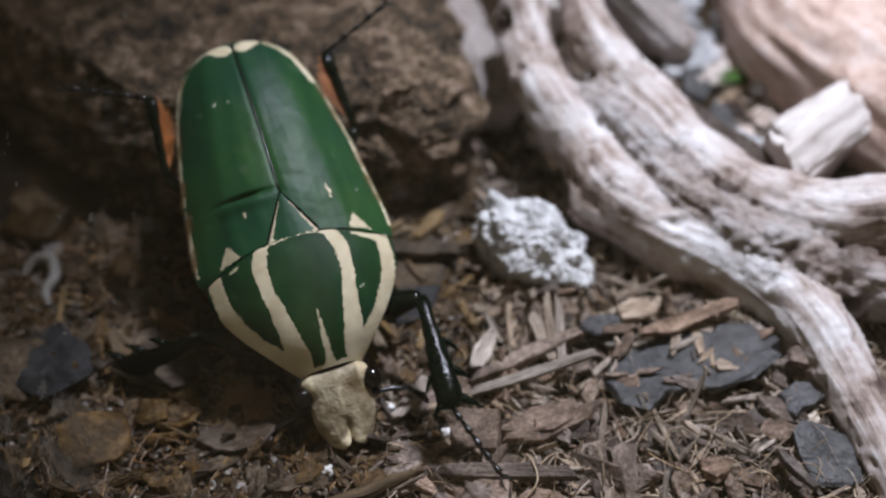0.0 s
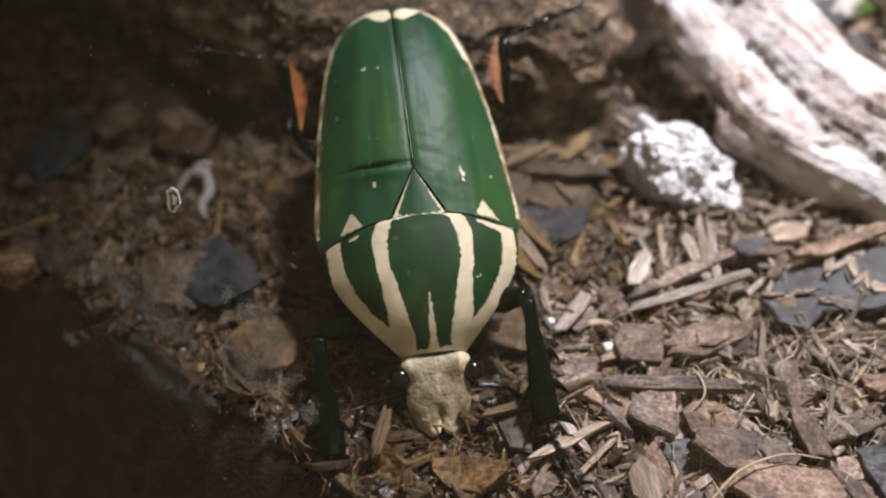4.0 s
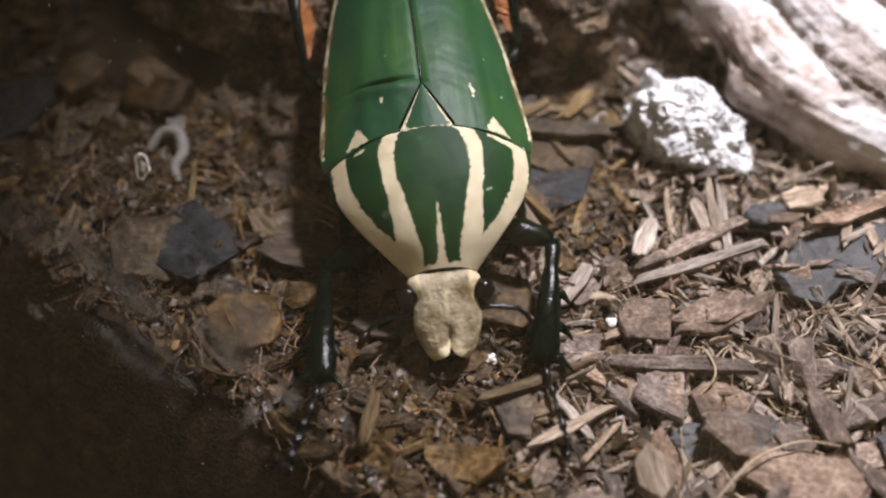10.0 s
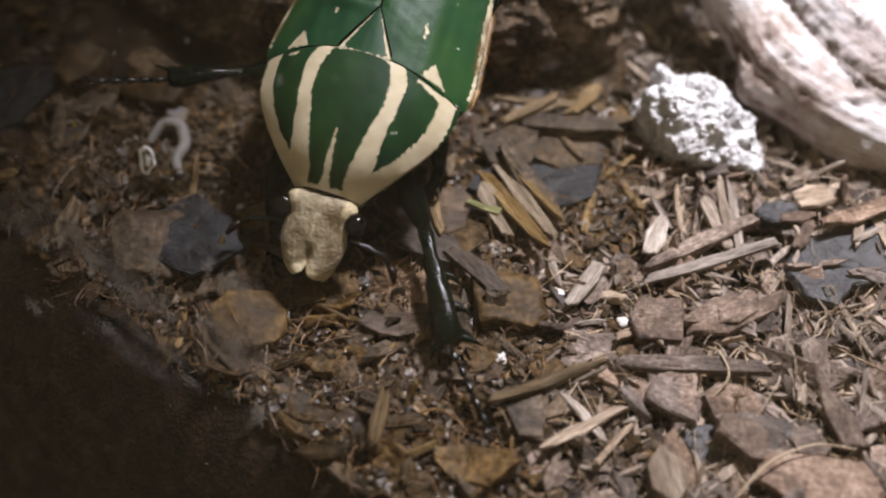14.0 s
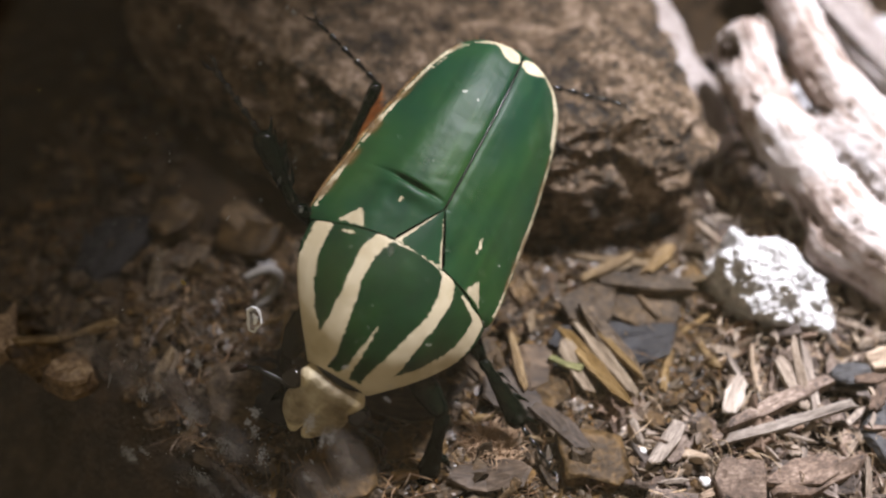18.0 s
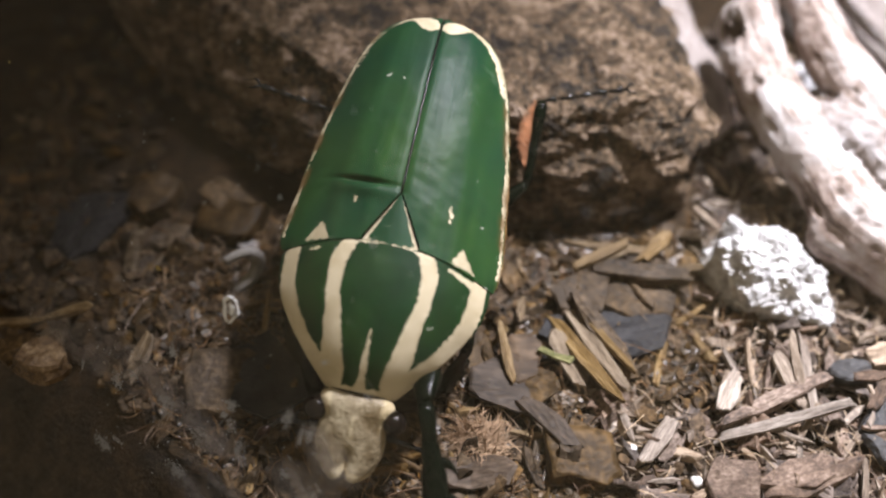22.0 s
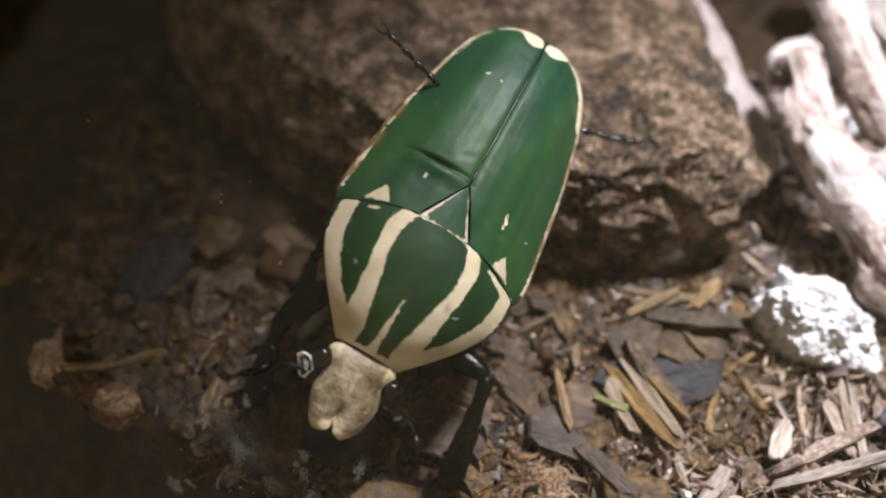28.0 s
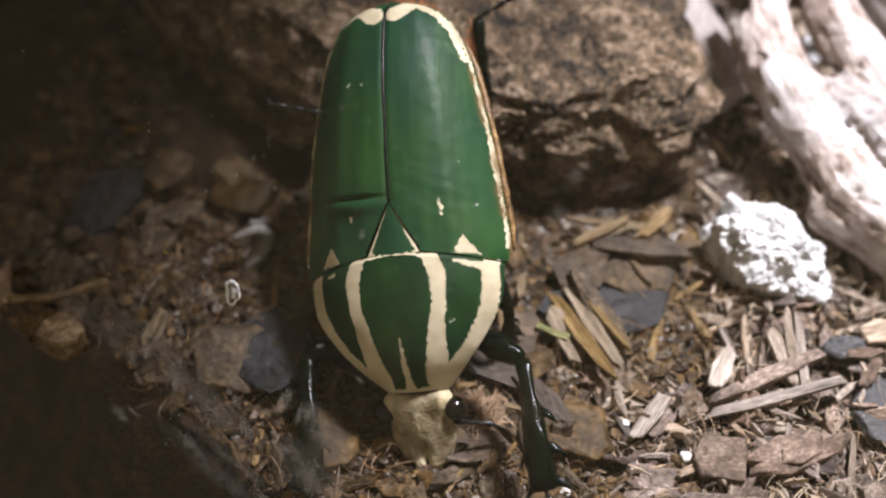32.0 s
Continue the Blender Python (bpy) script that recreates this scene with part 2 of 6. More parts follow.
def cork_block():
    c = (-0.6, 15.0)
    foot = [(-6.6, 16.3), (-3.6, 13.2), (-1.6, 12.0), (0.8, 11.9), (2.2, 11.9), (3.25, 12.5), (3.3, 14.5), (2.6, 19.0), (-6.6, 19.5)]
    bulge = [(-6.7, 16.3), (-3.9, 13.85), (-2.1, 12.3), (0.3, 11.9), (2.0, 12.05), (3.7, 12.9), (3.4, 14.3), (2.7, 19.2), (-6.8, 19.5)]
    rim = [(-6.2, 16.4), (-3.6, 14.2), (-2.1, 12.8), (0.6, 12.2), (2.5, 12.75), (2.95, 14.1), (2.5, 16.4), (2.3, 19.0), (-6.3, 19.3)]
    NA, levels = 460, []
    for k in range(130):
        v = k / 129
        levels.append((interp(v, [0, 0.12, 0.4, 0.62, 0.7, 1.0], [-0.4, 0.3, 1.3, 1.95, 2.15, 2.3]), interp(v, [0, 0.7, 1.0], [1, 1, 0.0]), v))
    bm = bmesh.new()
    rad = []
    for i in range(NA):
        a = 2 * math.pi * i / NA
        rad.append([loop_radius(p, a, c) for p in (foot, bulge, rim)])
    soft = [[sum(rad[(i + d) % NA][k] for d in range(-6, 7)) / 13 for k in range(3)] for i in range(NA)]
    rows = []
    for z, f, v in levels:
        row = []
        for i in range(NA):
            a = 2 * math.pi * i / NA
            r = interp(v, [0, 0.12, 0.4, 0.66], [soft[i][0], soft[i][0] * 0.99, soft[i][1], soft[i][2]]) * f
            p = Vector((c[0] + math.cos(a) * r, c[1] + math.sin(a) * r, z))
            out = Vector((math.cos(a), math.sin(a), 0)) if v < 0.62 else Vector((0, 0, 1))
            d = 0.16 * fbm(p.x, p.y, p.z, 0.9, 3) + 0.11 * fbm(p.x + 9, p.y, p.z * 2.2, 2.6, 5) + 0.07 * fbm(p.x * 1.4, p.y + 4, p.z * 1.2, 7.5, 4)
            if v < 0.62:
                # slanting ledges across the broken front
                d += 0.08 * n3(p.x * 0.35 + 2, 0, (p.z - 0.42 * p.x) * 1.0, 2.4) - 0.10 * max(0.0, n3(p.x * 0.8, p.y, p.z * 2.0 - p.x * 0.8, 2.1))
            else:
                d -= 0.22 * max(0.0, n3(p.x, p.y + 11, 2.0, 4.2) - 0.25) - 0.03 * n3(p.x, p.y, 5.0, 14.0)
            pit = n3(p.x + 3, p.y, p.z * 1.6, 1.7)
            d -= 0.55 * max(0.0, pit - 0.22)
            # two knot holes in the top
            d -= 0.42 * math.exp(-((p.x - 1.52) ** 2 / 0.10 + (p.y - 13.45) ** 2 / 0.05)) + 0.40 * math.exp(-((p.x - 0.28) ** 2 + (p.y - 15.2) ** 2) / 0.06) if v > 0.6 else 0.0
            row.append(bm.verts.new(p + out * d * min(1.0, 0.25 + f)))
        rows.append(row)
    for p, q in zip(rows, rows[1:]):
        for i in range(NA):
            bm.faces.new((p[i], p[(i + 1) % NA], q[(i + 1) % NA], q[i]))
    bm.faces.new(list(reversed(rows[0])))
    bmesh.ops.remove_doubles(bm, verts=bm.verts, dist=1e-4)
    return tagged(part("cork_block", bm, BLOCK), "large rough brown cork-like block resting on the soil", "block")


cork_block()


def tube(name, pts, radii, material, parent=None, sides=28, per=14, ridge=0.10, seed=0.0, flat=1.0, label="", cap=0.6, pits=()):
    """A limb swept through pts, ridged along its length; u runs round it, v along it."""
    P = [Vector(p) for p in pts]

    def at(t):
        i = min(int(t), len(P) - 2)
        f = t - i
        p0, p1, p2, p3 = P[max(i - 1, 0)], P[i], P[i + 1], P[min(i + 2, len(P) - 1)]
        pos = 0.5 * (2 * p1 + (p2 - p0) * f + (2 * p0 - 5 * p1 + 4 * p2 - p3) * f * f + (3 * p1 - p0 - 3 * p2 + p3) * f ** 3)
        g = f * f * (3 - 2 * f)
        return pos, radii[i] * (1 - g) + radii[i + 1] * g
    steps = (len(P) - 1) * per
    bm = bmesh.new()
    uv = bm.loops.layers.uv.new("UVMap")
    rows, length, last, up = [], 0.0, None, Vector((0, 0, 1))
    for s in range(steps + 1):
        c, r = at(s / per)
        nxt, prv = at(min(s / per + 0.05, len(P) - 1.0001))[0], at(max(s / per - 0.05, 0))[0]
        d = (nxt - prv).normalized()
        side = d.cross(up)
        side = side.normalized() if side.length > 1e-3 else Vector((1, 0, 0))
        upv = side.cross(d)
        if last is not None:
            length += (c - last).length
        last = c
        row = []
        for i in range(sides):
            a = 2 * math.pi * i / sides
            rr = r * (1 + ridge * fbm(math.cos(a) * 2.3 + seed, math.sin(a) * 2.3, length * 0.22, 1.0, 3) + ridge * 0.8 * fbm(math.cos(a) + seed, math.sin(a), length * 0.9, 1.0, 4) + 0.40 * ridge * n3(math.cos(a) * 7 + seed, math.sin(a) * 7, length * 0.3) + 0.28 * ridge * n3(math.cos(a) * 15 + seed, math.sin(a) * 15, length * 0.5))
            p = c + side * (math.cos(a) * rr) + upv * (math.sin(a) * rr * flat)
            for px, py, pz, pr, pd in pits:
                g = math.exp(-((p - Vector((px, py, pz))).length / pr) ** 2)
                p -= (p - c).normalized() * (pd * g)
            row.append((bm.verts.new(p), i / sides, length))
        rows.append(row)
    for a, b in zip(rows, rows[1:]):
        for i in range(sides):
            j = (i + 1) % sides
            f = bm.faces.new((a[i][0], a[j][0], b[j][0], b[i][0]))
            for loop, (u, v) in zip(f.loops, ((i / sides, a[i][2]), ((i + 1) / sides, a[i][2]), ((i + 1) / sides, b[i][2]), (i / sides, b[i][2]))):
                loop[uv].uv = (u, v * 0.12)
    for row, sgn in ((rows[0], -1), (rows[-1], 1)):
        c = sum((v[0].co for v in row), Vector()) / sides
        k = bm.verts.new(c + (rows[-1][0][0].co - rows[-2][0][0].co).normalized() * 0 + (c - sum((v[0].co for v in (rows[1] if sgn < 0 else rows[-2])), Vector()) / sides).normalized() * cap * radii[0 if sgn < 0 else -1])
        for i in range(sides):
            j = (i + 1) % sides
            bm.faces.new((row[j][0], row[i][0], k) if sgn < 0 else (row[i][0], row[j][0], k))
    return part(name, bm, material, parent, label)


# ---- driftwood ----
def spine(pts, radii, per=24):
    """Points, directions and radii along a smooth limb."""
    P, out = [Vector(p) for p in pts], []
    for i in range(len(P) - 1):
        p0, p1, p2, p3 = P[max(i - 1, 0)], P[i], P[i + 1], P[min(i + 2, len(P) - 1)]
        for k in range(per):
            f = k / per
            out.append((0.5 * (2 * p1 + (p2 - p0) * f + (2 * p0 - 5 * p1 + 4 * p2 - p3) * f * f + (3 * p1 - p0 - 3 * p2 + p3) * f ** 3), radii[i] + (radii[i + 1] - radii[i]) * f * f * (3 - 2 * f)))
    return out


def grown_wood(name, limbs, pits, material, parent, voxel=0.045, label=""):
    """Limbs grown into one body, with long grain ridges and rotten pits. limbs: points, radii, seed, weight of the grain."""
    bm = bmesh.new()
    spines = [spine(p, r) for p, r, _, _ in limbs]
    for sp in spines:
        rings = []
        for i, (c, r) in enumerate(sp):
            d = (sp[min(i + 1, len(sp) - 1)][0] - sp[max(i - 1, 0)][0]).normalized()
            s = d.cross(Vector((0, 0, 1))).normalized()
            u = s.cross(d)
            rings.append([bm.verts.new(c + (s * math.cos(a) + u * math.sin(a)) * r) for a in [math.pi * k / 16 for k in range(32)]])
        for p, q in zip(rings, rings[1:]):
            for k in range(32):
                bm.faces.new((p[k], p[(k + 1) % 32], q[(k + 1) % 32], q[k]))
        for ring, sg, (c, r), (e, _) in ((rings[0], -1, sp[0], sp[1]), (rings[-1], 1, sp[-1], sp[-2])):
            tip = bm.verts.new(c + (c - e).normalized() * r * 0.55)
            for k in range(32):
                bm.faces.new((ring[(k + 1) % 32], ring[k], tip) if sg < 0 else (ring[k], ring[(k + 1) % 32], tip))
    raw = bpy.data.meshes.new("raw_wood")
    bm.to_mesh(raw)
    bm.free()
    tmp = bpy.data.objects.new("raw_wood", raw)
    scene.collection.objects.link(tmp)
    mod = tmp.modifiers.new("remesh", "REMESH")
    mod.mode, mod.voxel_size = "VOXEL", voxel
    mod = tmp.modifiers.new("smooth", "SMOOTH")
    mod.iterations, mod.factor = 7, 0.5
    deps = bpy.context.evaluated_depsgraph_get()
    me = bpy.data.meshes.new_from_object(tmp.evaluated_get(deps))
    bpy.data.objects.remove(tmp)
    bpy.data.meshes.remove(raw)
    n = len(me.vertices)
    co, no = np.empty(n * 3, np.float32), np.empty(n * 3, np.float32)
    me.vertices.foreach_get("co", co)
    me.vertex_normals.foreach_get("vector", no)
    co, no = co.reshape(-1, 3), no.reshape(-1, 3)
    # the nearest limb, how far along it and round it
    best, arg = np.full(n, 1e9), np.zeros((n, 3))
    for k, sp in enumerate(spines):
        pts = np.array([p[:] for p, _ in sp])
        rad = np.array([r for _, r in sp])
        run = np.concatenate([[0], np.cumsum(np.linalg.norm(np.diff(pts, axis=0), axis=1))])
        for s in range(0, n, 8000):
            d = np.linalg.norm(co[s:s + 8000, None, :] - pts[None], axis=2) - rad[None]
            m = d.argmin(1)
            v = d[np.arange(len(m)), m]
            side = np.gradient(pts, axis=0)
            side = np.stack([side[:, 1], -side[:, 0], side[:, 2] * 0], 1)
            side /= np.linalg.norm(side, axis=1)[:, None] + 1e-9
            off = co[s:s + 8000] - pts[m]
            ang = np.arctan2((off * side[m]).sum(1), off[:, 2])
            win = v < best[s:s + 8000]
            best[s:s + 8000][win] = v[win]
            arg[s:s + 8000][win] = np.stack([ang * 0.5 + 7 * k, run[m], np.full(len(m), k)], 1)[win]
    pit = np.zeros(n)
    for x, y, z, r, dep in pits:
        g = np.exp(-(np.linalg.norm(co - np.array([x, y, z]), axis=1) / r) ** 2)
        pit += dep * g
    # deeper pits go darker: decay, with the hollow's shade put into the colour
    rot_shade = np.clip(pit / 0.16, 0, 1)
    for i in range(n):
        u, v, k = arg[i]
        x, y, z = co[i]
        k = int(k)
        w = limbs[k][3]
        g = 0.022 * noise.noise((u * 9, v * 0.55, k)) + 0.016 * noise.noise((u * 24, v * 1.1, k)) + 0.010 * noise.noise((u * 52, v * 2.2, k))
        b = 0.11 * noise.fractal((x * 0.9, y * 0.9, z * 0.9 + limbs[k][2]), 1.0, 2.0, 4)
        h = max(0.0, noise.noise((x * 3.3 + 4, y * 3.3, z * 3.3)) - 0.36) + 0.6 * max(0.0, noise.noise((x * 7.3 + 4, y * 7.3, z * 7.3)) - 0.40)
        rot_shade[i] = min(1.0, rot_shade[i] + h * 0.8 + max(0.0, w - 1) * 0.9)
        rough = 0.05 * noise.fractal((x * 5, y * 5, z * 5), 1.0, 2.0, 4) * (0.25 + 2.8 * rot_shade[i])
        co[i] += no[i] * (g * min(w, 1.4) + b + rough - h * 0.2 - pit[i])
    me.vertices.foreach_set("co", (co * CM).ravel())
    a = me.attributes.new("grain", "FLOAT_VECTOR", "POINT")
    a.data.foreach_set("vector", arg.astype(np.float32).ravel())
    a = me.attributes.new("rot_shade", "FLOAT", "POINT")
    a.data.foreach_set("value", rot_shade.astype(np.float32))
    me.materials.clear()
    me.materials.append(material)
    me.shade_smooth()
    me.update()
    ob = new(name, me)
    if parent is not None:
        ob.parent = parent
    return tagged(ob, label) if label else ob


def wood_material(name, ramp_colours, rotten):
    """Weathered wood: fine lines along the grain, broad blotches, hollows coloured for decay and shade."""
    m, n, l, b = nodes_of(name)
    at, ro, tc = n.new("ShaderNodeAttribute"), n.new("ShaderNodeAttribute"), n.new("ShaderNodeTexCoord")
    at.attribute_name, ro.attribute_name = "grain", "rot_shade"

    def tex(src, stretch, scale, detail, rough=0.6):
        mp, t = n.new("ShaderNodeMapping"), n.new("ShaderNodeTexNoise")
        mp.inputs["Scale"].default_value = stretch
        t.inputs["Scale"].default_value, t.inputs["Detail"].default_value, t.inputs["Roughness"].default_value = scale, detail, rough
        l.new(src, mp.inputs["Vector"])
        l.new(mp.outputs[0], t.inputs["Vector"])
        return t.outputs["Fac"]

    def mad(x, k, y):
        q = n.new("ShaderNodeMath")
        q.operation, q.inputs[1].default_value = "MULTIPLY_ADD", k
        l.new(x, q.inputs[0])
        if isinstance(y, float):
            q.inputs[2].default_value = y
        else:
            l.new(y, q.inputs[2])
        return q.outputs[0]
    lines = tex(at.outputs["Vector"], (1, 0.035, 1), 34, 5, 0.7)
    coarse = tex(at.outputs["Vector"], (1, 0.16, 1), 5, 4)
    blot = tex(tc.outputs["Object"], (1, 1, 1), 75, 6, 0.65)
    speck = tex(tc.outputs["Object"], (1, 1, 1), 620, 3, 0.6)
    tone = mad(lines, 0.40, mad(coarse, 0.56, mad(blot, 0.95, mad(speck, 0.16, -0.545))))
    ramp = n.new("ShaderNodeValToRGB")
    while len(ramp.color_ramp.elements) < len(ramp_colours):
        ramp.color_ramp.elements.new(0.5)
    for e, (p, c) in zip(ramp.color_ramp.elements, ramp_colours):
        e.position, e.color = p, (*c, 1)
    l.new(tone, ramp.inputs["Fac"])
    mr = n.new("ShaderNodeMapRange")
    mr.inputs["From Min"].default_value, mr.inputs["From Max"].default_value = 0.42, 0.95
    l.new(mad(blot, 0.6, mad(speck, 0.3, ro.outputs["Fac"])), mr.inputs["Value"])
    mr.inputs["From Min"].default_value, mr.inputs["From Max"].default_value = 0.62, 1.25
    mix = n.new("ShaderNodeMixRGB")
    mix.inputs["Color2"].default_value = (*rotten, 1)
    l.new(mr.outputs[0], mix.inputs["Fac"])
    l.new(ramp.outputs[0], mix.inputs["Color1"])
    l.new(mix.outputs[0], b.inputs["Base Color"])
    b.inputs["Roughness"].default_value, b.inputs["Specular IOR Level"].default_value = 0.55, 0.35
    bp = n.new("ShaderNodeBump")
    bp.inputs["Strength"].default_value, bp.inputs["Distance"].default_value = 0.6, 0.0006
    l.new(tone, bp.inputs["Height"])
    l.new(bp.outputs[0], b.inputs["Normal"])
    return m


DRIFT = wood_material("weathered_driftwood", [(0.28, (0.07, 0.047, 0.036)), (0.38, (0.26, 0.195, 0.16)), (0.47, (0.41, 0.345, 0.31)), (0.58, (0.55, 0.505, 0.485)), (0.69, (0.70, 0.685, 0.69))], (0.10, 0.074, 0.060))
drift = tagged(new("driftwood"), "pale grey weathered forked driftwood branch lying on wood chips", "driftwood")
LIMB_A = [(4.25, 15.2, 1.75), (4.38, 14.07, 1.6), (4.73, 13.06, 1.35), (5.21, 12.16, 1.0), (5.6, 11.46, 0.7), (6.35, 10.92, 0.5), (7.36, 10.29, 0.4), (8.05, 9.22, 0.35), (8.51, 7.69, 0.25), (8.67, 6.32, 0.2), (8.8, 5.2, 0.1)]
LIMB_B = [(5.16, 16.9, 2.1), (5.33, 14.93, 1.95), (5.61, 14.02, 1.7), (6.03, 13.3, 1.4), (6.49, 12.49, 1.2), (6.97, 11.74, 1.05), (7.54, 11.17, 0.95), (8.41, 10.73, 0.9), (9.57, 10.55, 0.9), (12.5, 10.8, 0.9)]
CORE = [(5.2, 13.35, 1.42), (5.75, 12.6, 1.27), (6.25, 11.8, 1.05), (6.95, 10.98, 0.88), (7.9, 10.25, 0.72), (9.0, 9.6, 0.58), (10.5, 9.4, 0.35)]
PITS = [(3.92, 14.75, 1.85, 0.24, 0.30), (4.45, 13.6, 1.95, 0.14, 0.05), (5.3, 13.45, 1.35, 0.22, 0.3), (5.72, 13.27, 1.2, 0.2, 0.3), (5.78, 12.78, 1.1, 0.2, 0.25), (6.19, 12.22, 0.95, 0.2, 0.25), (6.52, 11.63, 0.85, 0.17, 0.25), (7.27, 10.68, 0.85, 0.2, 0.42), (6.5, 11.22, 0.8, 0.12, 0.2), (6.78, 11.0, 0.75, 0.15, 0.25), (7.07, 11.24, 0.9, 0.16, 0.25), (8.72, 9.78, 0.7, 0.3, 0.5), (8.64, 9.14, 0.6, 0.14, 0.2), (8.11, 10.39, 0.7, 0.16, 0.3), (6.3, 13.2, 1.78, 0.09, 0.22), (4.95, 11.3, 0.55, 0.3, -0.14), (9.2, 10.3, 1.4, 0.25, -0.12), (8.35, 9.3, 0.75, 0.2, -0.08)]
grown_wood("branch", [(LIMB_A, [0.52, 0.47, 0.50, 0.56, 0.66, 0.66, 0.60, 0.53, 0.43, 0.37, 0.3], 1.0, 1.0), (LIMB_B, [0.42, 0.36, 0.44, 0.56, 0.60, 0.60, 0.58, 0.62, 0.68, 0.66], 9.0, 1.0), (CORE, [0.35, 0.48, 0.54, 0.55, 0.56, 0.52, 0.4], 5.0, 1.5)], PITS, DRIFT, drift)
tube("side_twig", [(6.75, 13.1, 1.25), (7.2, 12.75, 1.05), (7.7, 12.2, 0.95), (8.2, 11.7, 0.8), (8.8, 11.3, 0.7)], [0.2, 0.24, 0.25, 0.22, 0.14], ROTTEN, drift, 40, 14, 0.25, 14.0, label="reddish brown decayed side shoot")


rr = random.Random(31)
KNOBS = [(Vector((rr.gauss(0, 1), rr.gauss(0, 1), rr.gauss(0.2, 0.8))).normalized(), rr.uniform(0.10, 0.34), rr.uniform(0.20, 0.42)) for _ in range(34)]


def rock_shape(p):
    r = 0.80 + max(h * math.exp(-(math.acos(max(-1.0, min(1.0, p.dot(v)))) / w) ** 2) for v, h, w in KNOBS)
    q = p * r
    k = 1.0 / (1.0 + math.exp(-(q.x - 0.20) * 9))
    return Vector((q.x * 1.0, q.y * 0.70 - 0.20 * k + 0.03, q.z * (0.80 - 0.20 * k) + 0.08 - 0.12 * k))


bm = lump(6, rock_shape, 0.10, 3.2, 2.0, 0.03)
for v in bm.verts:
    q = v.co
    v.co += q.normalized() * (0.05 * abs(n3(q.x + 5, q.y, q.z, 5.5)) - 0.30 * max(0.0, n3(q.x, q.y + 7, q.z, 3.8) - 0.24) + 0.022 * n3(q.x, q.y, q.z + 3, 13.0))
rock = tagged(part("white_rock", bm, WHITE_ROCK, smooth=False), "lumpy white sparkling mineral stone on the chips", "stone")
rock.matrix_world = pose(0.0412, 0.1085, 0.0032, 0, 0, -10)

# ---- things behind: log, bark, gravel ----
tube("fallen_log", [(9.3, 17.2, 0.7), (9.7, 15.6, 0.7), (10.4, 14.2, 0.7), (11.4, 12.6, 0.7), (13.3, 10.2, 0.7), (15.3, 8.0, 0.7)], [1.0, 1.25, 1.4, 1.5, 1.5, 1.5], RED_WOOD, None, 90, 18, 0.09, 3.0)
tagged(bpy.data.objects["fallen_log"], "smooth reddish brown weathered log behind the driftwood", "log")
tube("grey_limb", [(1.9, 19.5, 1.0), (2.7, 17.2, 0.8), (3.4, 15.6, 0.5), (3.9, 14.2, 0.2)], [0.7, 0.75, 0.62, 0.4], GREY_WOOD, None, 40, 12, 0.2, 6.0)
tagged(bpy.data.objects["grey_limb"], "thick grey weathered branch beside the block", "branch")
tube("grey_limb", [(5.6, 19.0, 1.6), (6.3, 17.0, 1.2), (7.4, 15.6, 0.6)], [0.55, 0.5, 0.4], GREY_WOOD, None, 40, 12, 0.2, 16.0)
tagged(bpy.data.objects["grey_limb.001"], "short grey weathered branch on the gravel", "branch")


